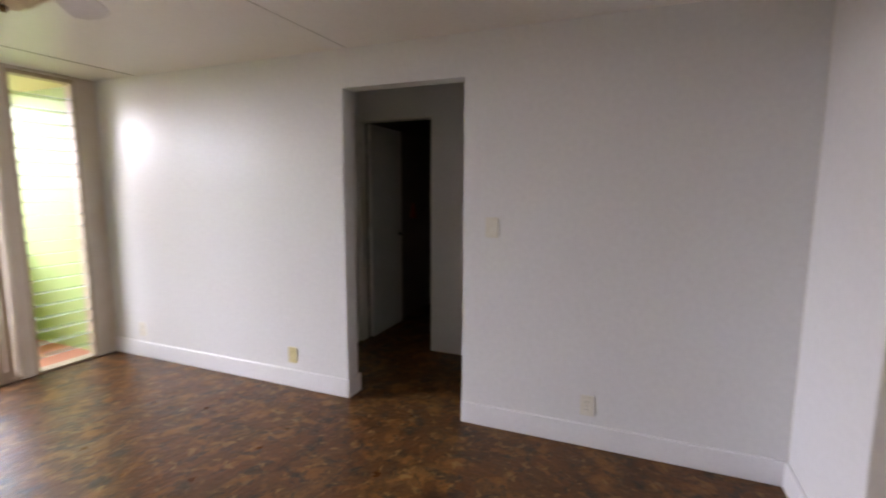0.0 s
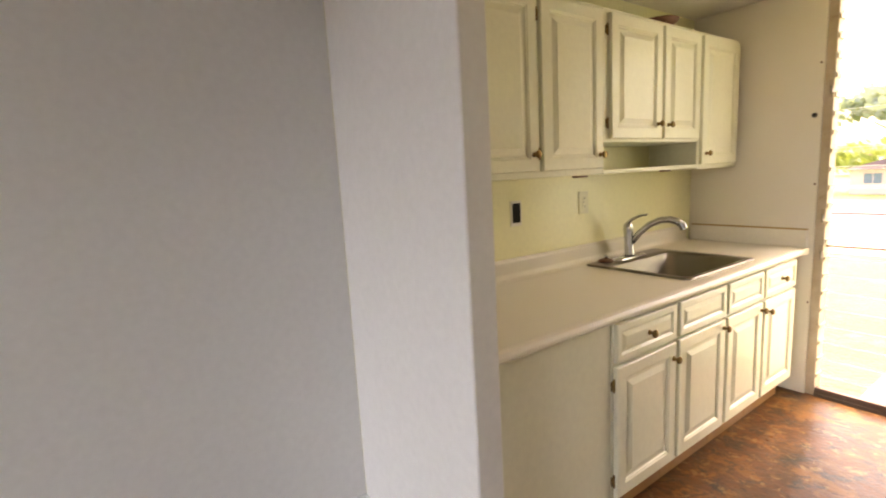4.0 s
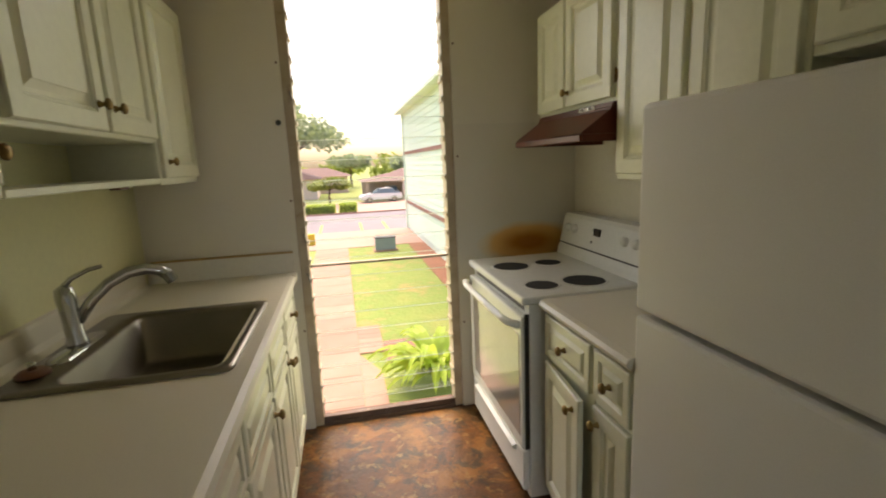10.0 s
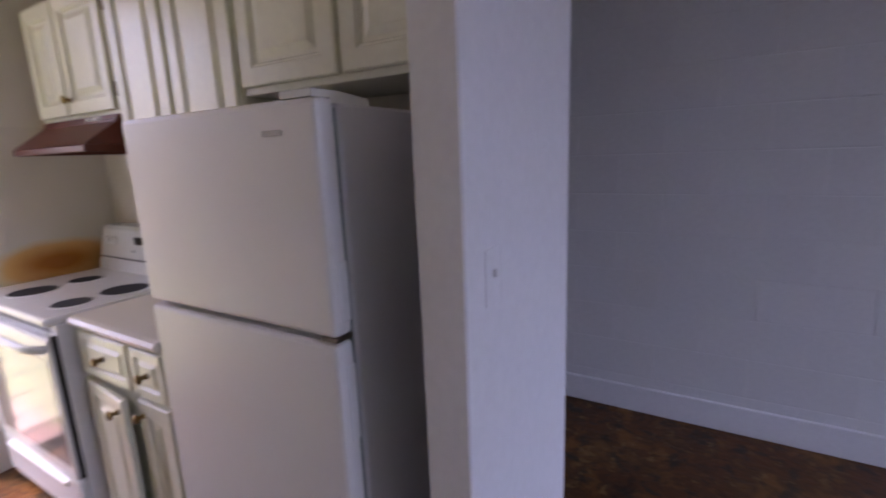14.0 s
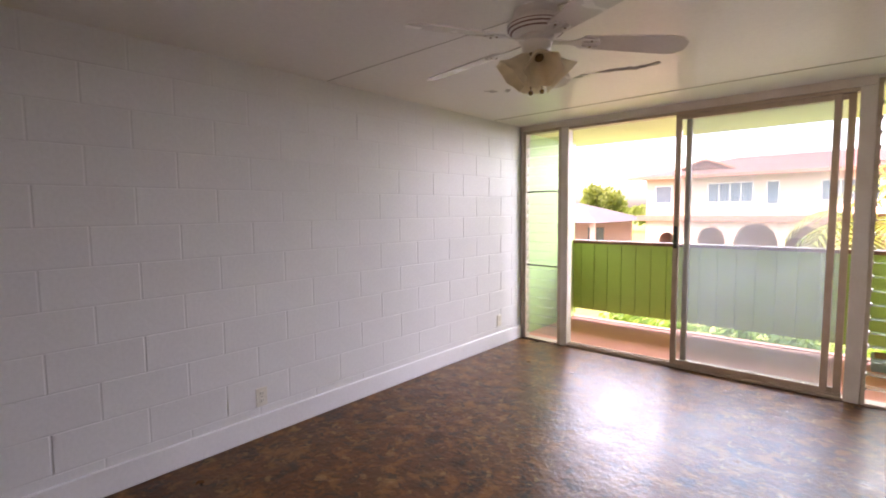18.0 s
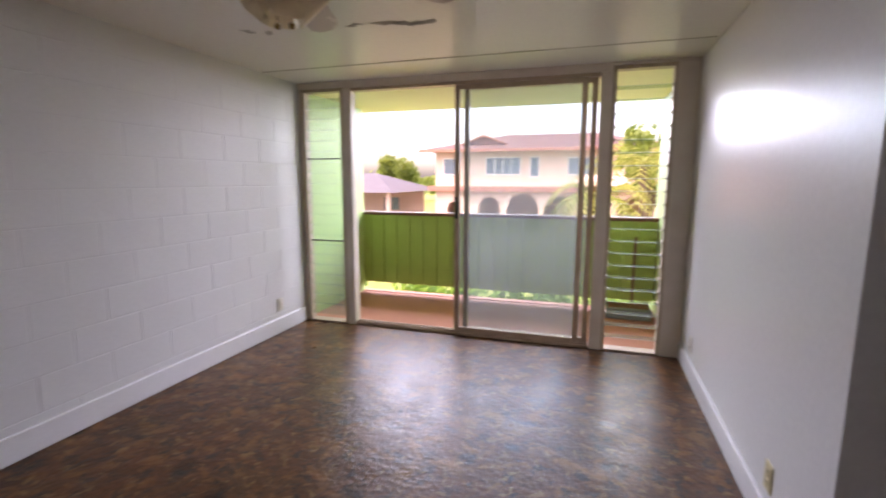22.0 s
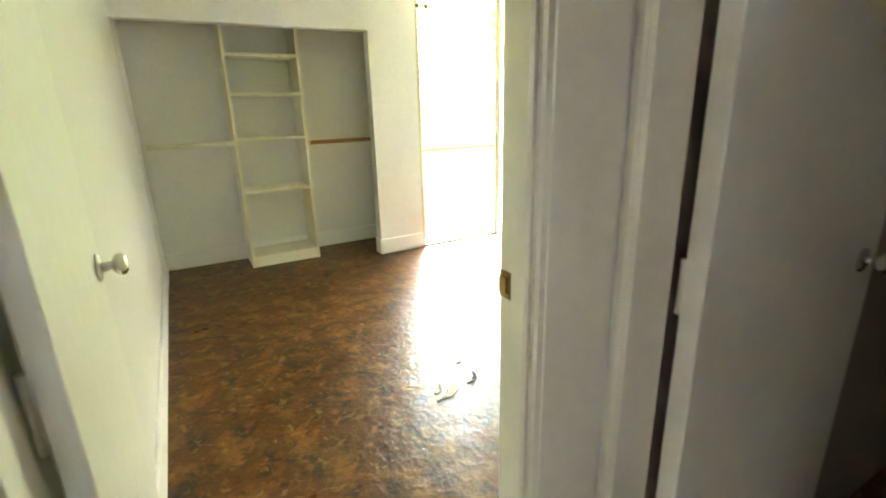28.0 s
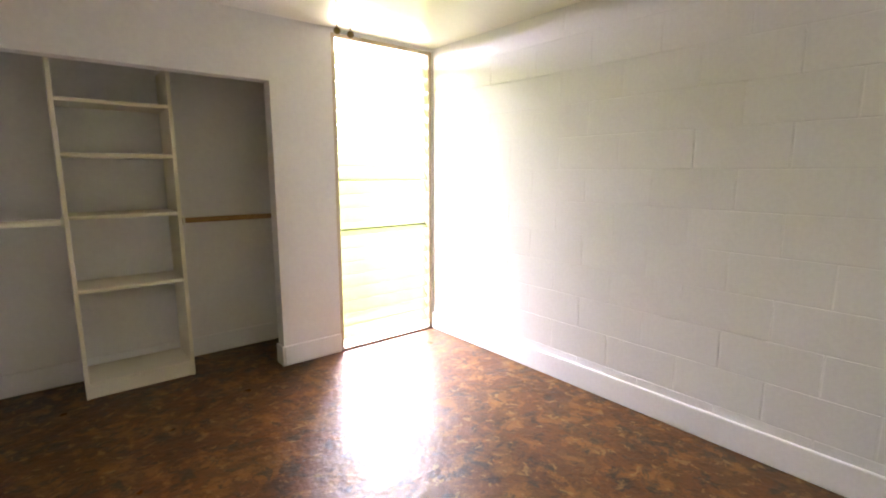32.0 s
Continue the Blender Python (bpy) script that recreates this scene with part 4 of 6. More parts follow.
def rect(x0, x1, y0, y1, z, r, n=4):
    out = []
    for cx, cy, a0 in ((x1 - r, y1 - r, 0), (x0 + r, y1 - r, 90), (x0 + r, y0 + r, 180), (x1 - r, y0 + r, 270)):
        for k in range(n + 1):
            a = radians(a0 + 90 * k / n)
            out.append((cx + r * math.cos(a), cy + r * math.sin(a), z))
    return out


def loft(rings, bm=None, caps=(False, True)):
    t = bmesh.new()
    vs = [[t.verts.new(p) for p in r] for r in rings]
    for p, q in zip(vs, vs[1:]):
        for k in range(len(p)):
            t.faces.new((p[k], p[(k + 1) % len(p)], q[(k + 1) % len(p)], q[k]))
    if caps[0]:
        t.faces.new(vs[0][::-1])
    if caps[1]:
        t.faces.new(vs[-1])
    return join(bm, t)


t.free()
t = loft([rect(-0.612, -0.058, -6.845, -6.195, 0.868, 0.03), rect(-0.612, -0.058, -6.845, -6.195, 0.875, 0.03), rect(-0.585, -0.17, -6.80, -6.235, 0.873, 0.05),
          rect(-0.578, -0.178, -6.792, -6.243, 0.862, 0.05), rect(-0.565, -0.19, -6.78, -6.255, 0.72, 0.06), rect(-0.54, -0.215, -6.755, -6.28, 0.705, 0.05)])
part("bowl", t, "steel", sk, "", True)
part("drain", lathe([(0.045, 0), (0.045, 0.004), (0.032, 0.002), (0.03, -0.006)], 16, (-0.37, -6.52, 0.7055)), "chrome", sk)
fa = thing("faucet", (-0.115, -6.51, 0.874), "chrome single-lever kitchen faucet with a pull-out spout", "faucet")
part("deck_plate", loft([rect(-0.145, -0.085, -6.64, -6.38, 0.874, 0.025), rect(-0.143, -0.087, -6.638, -6.382, 0.882, 0.025)]), "chrome", fa, "", True)
part("body", lathe([(0.030, 0), (0.029, 0.01), (0.025, 0.03), (0.024, 0.11), (0.027, 0.15), (0.024, 0.175), (0.012, 0.185)], 16, (-0.115, -6.51, 0.882), (0.06, 0, 1)), "chrome", fa, "", True)
sp_pts = [(-0.125, -6.515, 0.955), (-0.16, -6.53, 1.01), (-0.205, -6.55, 1.055), (-0.255, -6.57, 1.08), (-0.30, -6.585, 1.085), (-0.335, -6.597, 1.075), (-0.358, -6.603, 1.055)]
part("spout", tube(sp_pts, 0.016, 12, None, 0.019), "chrome", fa, "", True)
part("spray_head", rod((-0.352, -6.602, 1.064), (-0.366, -6.606, 1.034), 0.0205, 0.018, 12), "chrome", fa)
part("lever", tube([(-0.105, -6.508, 1.062), (-0.125, -6.515, 1.085), (-0.165, -6.53, 1.105), (-0.20, -6.54, 1.112)], 0.009, 8, None, 0.006), "chrome", fa, "", True)
ag = thing("sink_hole_cover", (-0.10, -6.32, 0.874), "brown round drain stopper lying on the sink deck", "cap")
part("cap", lathe([(0.040, 0), (0.040, 0.006), (0.030, 0.014), (0.012, 0.016)], 18, (-0.10, -6.32, 0.8752)), "cap", ag, "", True)
part("grip", lathe([(0.010, 0.0), (0.008, 0.010), (0.011, 0.018), (0.004, 0.022)], 12, (-0.10, -6.32, 0.891)), "chrome", ag, "", True)
# stove side
WX = -1.885
c = thing("wall_cabinet", (-2.04, -6.85, 1.56), UL + ", short, above the stove hood", "cabinet", "wall cabinets")
carcass(c, KW + 0.001, WX, -7.145, -6.487, 1.56, 2.02)
cab_door(c, -7.132, -6.868, 1.575, 2.005, WX, 1)
cab_door(c, -6.856, -6.512, 1.575, 2.005, WX, 1, -6.83, 1.632, -6.502)
c = thing("wall_cabinet", (-2.04, -6.14, 1.29), UL + ", tall, beside the hood", "cabinet", "wall cabinets")
carcass(c, KW + 0.001, WX, -6.485, -5.80, 1.29, 2.02)
cab_door(c, -6.47, -6.155, 1.31, 2.005, WX, 1)
cab_door(c, -6.13, -5.815, 1.31, 2.005, WX, 1)
c = thing("wall_cabinet", (-2.04, -5.43, 1.555), UL + ", short, over the refrigerator", "cabinet", "wall cabinets")
carcass(c, KW + 0.001, WX, -5.798, -5.064, 1.555, 2.02)
cab_door(c, -5.785, -5.425, 1.575, 2.005, WX, 1)
cab_door(c, -5.405, -5.08, 1.575, 2.005, WX, 1)
hd = thing("range_hood", (-1.99, -6.85, 1.43), "dark brown enamelled stove hood under the wall cabinet", "range hood")
t = bmesh.new()
prism([(KW + 0.002, 1.45), (-1.741, 1.45), (-1.862, 1.536), (-1.862, 1.558), (KW + 0.002, 1.558)], "y", -7.10, -6.49, bm=t)
bmesh.ops.bevel(t, geom=[e for e in t.edges if abs(e.verts[0].co.y - e.verts[1].co.y) > 0.1], offset=0.006, segments=2, affect="EDGES")
part("canopy", t, "hood", hd)
t = box(-1.752, -1.740, -7.10, -6.49, 1.424, 1.4495, 0.003)
box(KW + 0.002, -1.7521, -6.502, -6.49, 1.424, 1.4495, bm=t)
box(KW + 0.002, -1.7521, -7.10, -7.088, 1.424, 1.4495, bm=t)
part("lip", t, "hood", hd, "turned-down front lip")
sw = part("switch_panel", box(-1.8615, -1.858, -6.72, -6.60, 1.539, 1.555, 0.001), "steel", hd, "worn metal switch panel")
for yk in (-6.69, -6.63):
    part("switch", box(-1.8578, -1.850, yk - 0.008, yk + 0.008, 1.542, 1.552, 0.002), "white", sw)
part("filter", box(-2.12, -1.79, -7.02, -6.58, 1.4405, 1.4495), "steel", hd, "greasy mesh filter")
for i, (y0, y1) in enumerate(((-6.512, -6.172), (-6.17, -5.967))):
    c = thing("base_cabinet", (-1.9, (y0 + y1) / 2, 0), BL + " beside the stove", "cabinet", "base cabinets")
    carcass(c, KW + 0.002, -1.632, y0, y1, 0.10, 0.826)
    part("plinth", box(-1.70, -1.68, y0, y1, 0.002, 0.10), "wood", c, "scuffed bare toe board")
    drawer(c, y0 + 0.012, y1 - 0.012, 0.655, 0.815, -1.632, 1)
    p = cab_door(c, y0 + 0.012, y1 - 0.012, 0.11, 0.635, -1.632, 1, y1 - 0.055 if i == 0 else y0 + 0.042, 0.585)
    if i == 0:
        pin = Vector((-1.632, y0 + 0.012, 0)) - c.location
        p.matrix_local = Matrix.Translation(pin) @ Matrix.Rotation(radians(-6), 4, "Z") @ Matrix.Translation(-pin)
ct = thing("side_counter", (-1.9, -6.2, 0.828), "cream laminate counter between stove and refrigerator", "counter")
prof = [(KW + 0.002, 0.828), (KW + 0.002, 0.867), (-1.62, 0.867), (-1.604, 0.862), (-1.596, 0.85), (-1.60, 0.838), (-1.61, 0.829), (-1.64, 0.828)]
part("top", prism(prof, "y", -6.512, -5.967), "counter", ct)
part("splash", box(KW + 0.002, KW + 0.02, -6.512, -5.967, 0.867, 0.96, 0.003), "counter", ct)
# stove
sv = thing("electric_stove", (-1.87, -6.885, 0), "white electric coil stove with its burners removed", "stove")
Y0, Y1 = -7.288, -6.548
part("body", box(KW + 0.01, -1.575, Y0, Y1, 0.02, 0.835, 0.004), "white", sv)
part("cooktop", box(KW + 0.03, -1.545, Y0 - 0.003, Y1 + 0.003, 0.8355, 0.868, 0.010, seg=2), "white", sv)
dr = part("oven_door", box(-1.575, -1.545, Y0 + 0.008, Y1 - 0.008, 0.235, 0.79, 0.008, seg=2), "white", sv, "white oven door")
part("window", loft([[(-1.5448, y, z) for y, z in ring] for ring in ([(Y0 + 0.065, 0.285), (Y1 - 0.03, 0.285), (Y1 - 0.03, 0.715), (Y0 + 0.065, 0.715)],)] +
                    [[(-1.5425, y, z) for y, z in [(Y0 + 0.07, 0.29), (Y1 - 0.035, 0.29), (Y1 - 0.035, 0.71), (Y0 + 0.07, 0.71)]]]), "ovenglass", dr, "glossy oven window with a pale reflection in its colour")
part("handle", tube([(-1.545, Y0 + 0.03, 0.752), (-1.508, Y0 + 0.05, 0.762), (-1.500, Y0 + 0.10, 0.763), (-1.498, (Y0 + Y1) / 2, 0.763), (-1.500, Y1 - 0.10, 0.763), (-1.508, Y1 - 0.05, 0.762), (-1.545, Y1 - 0.03, 0.752)], 0.015, 10), "white", dr, "", True)
# Black strip put in for the shade of the gap at the door's side.
part("door_gap", box(-1.574, -1.556, Y1 - 0.0075, Y1 - 0.003, 0.24, 0.80), "black", sv, "dark strip painted for the shaded gap beside the oven door")
part("drawer_front", box(-1.575, -1.549, Y0 + 0.01, Y1 - 0.01, 0.05, 0.225, 0.008, seg=2), "white", sv)
part("drawer_grip", prism([(-1.549, 0.185), (-1.532, 0.198), (-1.530, 0.207), (-1.549, 0.214)], "y", Y0 + 0.09, Y1 - 0.09), "white", sv, "moulded drawer grip")
# Black strip carries the shade of vent slots; the body stays closed.
part("vent_slot", box(-1.577, -1.5735, Y0 + 0.05, Y1 - 0.05, 0.800, 0.822), "black", sv)
bgd = part("backguard", prism([(KW + 0.012, 0.868), (-2.045, 0.868), (-2.05, 0.90), (-2.06, 0.926), (-2.088, 1.062), (-2.103, 1.08), (KW + 0.012, 1.08)], "y", Y0, Y1 - 0.012), "white", sv, "control panel at the back")
part("panel_seam", box(-2.062, -2.0565, Y0 + 0.005, Y1 - 0.017, 0.925, 0.931), "black", bgd)
for yk in (-7.22, -7.15, -6.715, -6.635):
    part("dial", lathe([(0.022, 0), (0.021, 0.010), (0.016, 0.016), (0.006, 0.02)], 14, (-2.078, yk, 1.01), (1, 0, 0.14)), "white", bgd)
part("display", box(-2.081, -2.071, -6.965, -6.91, 1.0, 1.036, 0.002), "black", bgd)
part("indicator", box(-2.079, -2.066, -6.985, -6.972, 0.962, 0.974, 0.002), "black", bgd)
for xb, yb, rb in ((-1.69, -7.05, 0.086), (-1.685, -6.685, 0.068), (-1.885, -7.06, 0.064), (-1.875, -6.69, 0.088)):
    part("burner_rim", lathe([(rb + 0.008, 0), (rb + 0.006, 0.0022), (rb, 0.0024), (rb - 0.004, 0.0012)], 28, (xb, yb, 0.8682)), "white", sv, "", True)
    part("burner_hole", lathe([(0.0, 0.001), (rb - 0.002, 0.001), (rb - 0.002, 0.0016), (0.0, 0.0016)], 28, (xb, yb, 0.8683)), "hole", sv, "flat dark disc painted for the shade of an empty burner opening")
# refrigerator
fr = thing("refrigerator", (-1.9, -5.57, 0), "white top-freezer refrigerator with pebbled doors", "refrigerator")
FY0, FY1 = -5.962, -5.255
part("body", box(KW + 0.02, -1.676, FY0, FY1, 0.02, 1.478, 0.006), "fridgeside", fr)
part("gasket", box(-1.676, -1.664, FY0 + 0.008, FY1 - 0.008, 0.06, 1.47), "box", fr)
d1 = part("freezer_door", box(-1.664, -1.612, FY0 - 0.002, FY1 + 0.002, 0.999, 1.488, 0.012, seg=2), "fridge", fr, "upper freezer door")
d2 = part("fridge_door", box(-1.664, -1.612, FY0 - 0.002, FY1 + 0.002, 0.06, 0.985, 0.012, seg=2), "fridge", fr, "lower refrigerator door")
part("grille", box(-1.67, -1.63, FY0 + 0.01, FY1 - 0.01, 0.012, 0.055), "black", fr)
part("hinge_cap", prism([(-1.79, 1.4785), (-1.785, 1.494), (-1.70, 1.503), (-1.62, 1.503), (-1.618, 1.4885), (-1.665, 1.4885), (-1.668, 1.4785)], "y", FY1 - 0.10, FY1 - 0.012), "white", fr, "raised white hinge cover")
part("middle_hinge", box(-1.67, -1.618, FY1 - 0.05, FY1 - 0.002, 0.9865, 0.9975, 0.002), "steel", fr)
part("badge", box(-1.6118, -1.609, FY1 - 0.155, FY1 - 0.095, 1.419, 1.430, 0.001), "badge", d1, "small grey maker's badge as a plain plate")
for d, za, zb in ((d1, 1.03, 1.16), (d2, 0.75, 0.93)):
    part("grip", box(-1.660, -1.634, FY1 + 0.0005, FY1 + 0.005, za, zb, 0.0015), "white", d, "recessed side grip")
# wall fittings
def plate(name, at, n, w, h, label, cat, mat="plastic", kind="outlet"):
    """A cover plate standing out along n, with its sockets or lever."""
    x, y, z = at
    p = thing(name, at, label, cat)
    s = 0.002 if mat == "stub" else 0.006
    def bx(a0, a1, z0, z1, d0, d1, bev=0.0015):
        if abs(n[0]) > 0.5:
            xs = sorted((x + n[0] * d0, x + n[0] * d1))
            return box(xs[0], xs[1], y + a0, y + a1, z + z0, z + z1, bev)
        ys = sorted((y + n[1] * d0, y + n[1] * d1))
        return box(x + a0, x + a1, ys[0], ys[1], z + z0, z + z1, bev)
    part("cover", bx(-w / 2, w / 2, -h / 2, h / 2, 0.0005, s), mat, p)
    if kind == "outlet":
        for dz in (-0.022, 0.022):
            sc = part("socket", bx(-0.015, 0.015, dz - 0.014, dz + 0.014, s, s + 0.0025), mat, p)
            for dx in (-0.006, 0.006):
                part("slot", bx(dx - 0.0012, dx + 0.0012, dz - 0.004, dz + 0.006, s + 0.0025, s + 0.003, 0), "hole", sc)
    elif kind == "switch":
        part("lever", bx(-0.005, 0.005, -0.002, 0.014, s, s + 0.010), mat, p)
    part("screw", bx(-0.003, 0.003, -0.003, 0.003, s, s + 0.001, 0), "steel", p)
    return p


WP = "white plastic wall outlet plate above the baseboard"
plate("wall_outlet", (0.0, -1.965, 0.235), (-1, 0), 0.072, 0.115, "yellowed plastic wall outlet plate above the baseboard", "outlet", "ivory")
plate("wall_outlet", (0.0, -0.40, 0.235), (-1, 0), 0.072, 0.115, WP, "outlet")
plate("wall_outlet", (0.0, -3.97, 0.235), (-1, 0), 0.072, 0.115, WP, "outlet")
plate("light_switch", (0.0, -3.413, 1.19), (-1, 0), 0.072, 0.115, "ivory plastic light switch beside the hall doorway", "switch", "plastic", "switch")
plate("wall_outlet", (XW + 0.001, -3.01, 0.25), (1, 0), 0.072, 0.115, WP, "outlet")
plate("wall_outlet", (XW + 0.001, -0.45, 0.26), (1, 0), 0.072, 0.115, WP, "outlet")
plate("wall_outlet", (XE - 0.001, 1.0, 0.235), (-1, 0), 0.072, 0.115, WP, "outlet")
plate("wall_outlet", (0.0, -6.26, 1.195), (-1, 0), 0.075, 0.118, "dull ivory plastic wall outlet over the counter", "outlet", "dull")
plate("light_switch", (-1.765, STUB_W, 1.13), (0, 1), 0.072, 0.115, "ivory light switch on the short wall by the refrigerator", "switch", "stub", "switch")
ob_ = thing("open_outlet_box", (0, -5.765, 1.18), "open black electrical box in the kitchen wall", "electrical box")
part("rim", box(-0.004, -0.0005, -5.80, -5.73, 1.12, 1.24, 0.001), "plastic", ob_)
part("cavity", box(-0.0055, -0.004, -5.792, -5.742, 1.135, 1.228), "hole", ob_, "flat dark plate painted for the shade inside the box")
ds = thing("door_stop_dot", (-0.673, KS + 0.002, 1.59), "small black knob on the wall by the window", "hook")
part("knob", lathe([(0.013, 0), (0.013, 0.006), (0.009, 0.011)], 12, (-0.66, KS + 0.001, 1.59), (0, 1, 0)), "black", ds)

# ---- ceiling fans ----
def ceiling_fan(at, turn, label, chain=0.10):
    """A hugger fan: slotted motor housing, five drooping blades on scrolled irons, four tulip shades and two chains."""
    x, y = at
    f = thing("ceiling_fan", (x, y, CEIL), label, "ceiling fan")
    part("canopy", lathe([(0.098, 0), (0.102, -0.012), (0.106, -0.030), (0.118, -0.042)], 24, (x, y, CEIL - 0.0005)), "fanwhite", f, "", True)
    part("motor", lathe([(0.118, 0.0), (0.128, -0.010), (0.129, -0.030), (0.120, -0.048), (0.098, -0.064), (0.082, -0.070)], 28, (x, y, CEIL - 0.042)), "fanwhite", f, "", True)
    for z, r in ((-0.066, 0.1285), (-0.079, 0.1265), (-0.092, 0.1150)):
        # Raised brown rings hold the slots' shade; the housing isn't cut.
        part("vent_slot", lathe([(r, 0), (r + 0.0018, -0.001), (r + 0.0012, -0.0045), (r - 0.004, -0.0055)], 28, (x, y, CEIL + z)), "cap", f, "dark ring painted for a shaded vent slot round the housing")
    part("flywheel", lathe([(0.075, 0), (0.080, -0.006), (0.078, -0.020), (0.060, -0.024)], 24, (x, y, CEIL - 0.111)), "fanwhite", f, "", True)
    zb = CEIL - 0.124
    for k in range(5):
        m = Matrix.Translation((x, y, zb)) @ Matrix.Rotation(radians(turn + 72 * k), 4, "Z") @ Matrix.Rotation(radians(4.6), 4, "Y") @ Matrix.Rotation(radians(-13), 4, "X")
        out = [(0.205, -0.046), (0.40, -0.060), (0.57, -0.067), (0.605, -0.062), (0.637, -0.030), (0.640, 0.0), (0.637, 0.030), (0.605, 0.062), (0.57, 0.067), (0.40, 0.060), (0.205, 0.046), (0.190, 0.02), (0.190, -0.02)]
        t = prism(out, "z", -0.003, 0.003)
        bmesh.ops.transform(t, matrix=m, verts=t.verts)
        bl = part("blade", t, "blade", f)
        t = prism([(0.072, -0.016), (0.135, -0.011), (0.165, -0.018), (0.195, -0.040), (0.262, -0.034), (0.268, -0.022), (0.205, -0.020), (0.195, -0.008), (0.275, -0.006),
                   (0.275, 0.006), (0.195, 0.008), (0.205, 0.020), (0.268, 0.022), (0.262, 0.034), (0.195, 0.040), (0.165, 0.018), (0.135, 0.011), (0.072, 0.016)], "z", -0.0095, -0.0035)
        bmesh.ops.transform(t, matrix=m, verts=t.verts)
        iron = part("bracket", t, "fanwhite", bl, "small scrolled blade bracket")
        for sx in (-0.022, 0.022):
            p = m @ Vector((0.235, sx, -0.0095))
            part("screw", lathe([(0.005, 0), (0.004, 0.003), (0.001, 0.0035)], 8, p, (0, 0, -1)), "brass", bl)
    part("switch_cup", lathe([(0.060, 0), (0.064, -0.006), (0.062, -0.034), (0.050, -0.046), (0.030, -0.050)], 22, (x, y, CEIL - 0.134)), "fanwhite", f, "", True)
    part("light_hub", lathe([(0.034, 0), (0.046, -0.008), (0.048, -0.022), (0.034, -0.036), (0.014, -0.046), (0.006, -0.056)], 18, (x, y, CEIL - 0.182)), "brass", f, "", True)
    for k in range(4):
        a = radians(turn + 10 + 90 * k)
        ax = Vector((math.cos(a) * 0.72, math.sin(a) * 0.72, -0.69)).normalized()
        p = Vector((x, y, CEIL - 0.172)) + ax * 0.038
        part("arm", rod(p - ax * 0.03, p + ax * 0.012, 0.012, 0.020, 10), "brass", f)
        n = 24
        prof = [(0.024, 0.0), (0.040, 0.022), (0.052, 0.055), (0.064, 0.090), (0.082, 0.125), (0.078, 0.124), (0.060, 0.088), (0.047, 0.054), (0.020, 0.024)]
        t = bmesh.new()
        rings = []
        for r, hgt in prof:
            w = 0.10 * max(0.0, hgt - 0.05) / 0.075
            rings.append([t.verts.new((r * (1 + w * math.cos(6 * 2 * math.pi * q / n)) * math.cos(2 * math.pi * q / n), r * (1 + w * math.cos(6 * 2 * math.pi * q / n)) * math.sin(2 * math.pi * q / n), hgt)) for q in range(n)])
        for u, v in zip(rings, rings[1:]):
            for q in range(n):
                t.faces.new((u[q], u[(q + 1) % n], v[(q + 1) % n], v[q]))
        bmesh.ops.transform(t, matrix=Matrix.Translation(p) @ ax.to_track_quat("Z", "Y").to_matrix().to_4x4(), verts=t.verts)
        part("shade", t, "amber", f, "frosted amber tulip shade with a ruffled rim", True)
    ca = radians(-45)
    for s in (1, -1):
        cx, cy = x + s * 0.036 * math.cos(ca), y - s * 0.036 * math.sin(ca) * 0.2
        c = part("pull_chain", rod((cx, cy, CEIL - 0.20), (cx, cy, CEIL - 0.25 - chain), 0.0019, n=6), "brass", f)
        part("pull_knob", lathe([(0.004, 0), (0.010, -0.005), (0.011, -0.012), (0.008, -0.018), (0.003, -0.021)], 12, (cx, cy, CEIL - 0.25 - chain)), "brass", c, "small brass pull knob", True)
    return f


ceiling_fan((-1.756, -2.481), 36, "white five-blade ceiling fan with amber tulip shades and pull chains", 0.09)
ceiling_fan((1.65, -0.12), -73, "white five-blade ceiling fan with pull chains in the bedroom", 0.27)
for k, (x, y) in enumerate(((-1.76, -1.34), (-1.86, -1.38), (-1.66, -1.33), (-2.06, -1.40), (-2.62, -1.42), (-2.72, -1.48))):
    p = thing("ceiling_scar", (x, y, CEIL), "grey patch where the ceiling paint has come off", "paint scar", "paint scars")
    r = bmesh.new()
    vs = []
    for j in range(9):
        a = 2 * math.pi * j / 9
        w = (0.052 if k < 3 else 0.03) + 0.02 * math.sin(2 * a + k) + 0.015 * math.cos(5 * a + 2 * k)
        vs.append((x + 1.3 * w * math.cos(a), y + 0.8 * w * math.sin(a)))
    prism(vs, "z", CEIL - 0.0025, CEIL - 0.0005, bm=r)
    part("patch", r, "scar", p)

# ---- bedroom things ----
su = thing("shelf_unit", (1.21, 1.9, 0), "narrow ivory painted closet shelf unit, empty", "shelf unit")
X0, X1, SY0, SY1 = 0.943, 1.515, 1.795, 2.12
part("side", box(X0, X0 + 0.022, SY0, SY1, 0.001, 1.915, 0.002), "shelf", su)
part("side", box(X1 - 0.022, X1, SY0, SY1, 0.001, 1.915, 0.002), "shelf", su)
for z in (0.095, 0.648, 1.068, 1.413, 1.703):
    part("shelf", box(X0 + 0.022, X1 - 0.022, SY0 + 0.004, SY1, z - 0.02, z, 0.002), "shelf", su)
part("toe_board", box(X0 + 0.022, X1 - 0.022, SY0 + 0.006, SY0 + 0.024, 0.002, 0.074), "shelf", su)
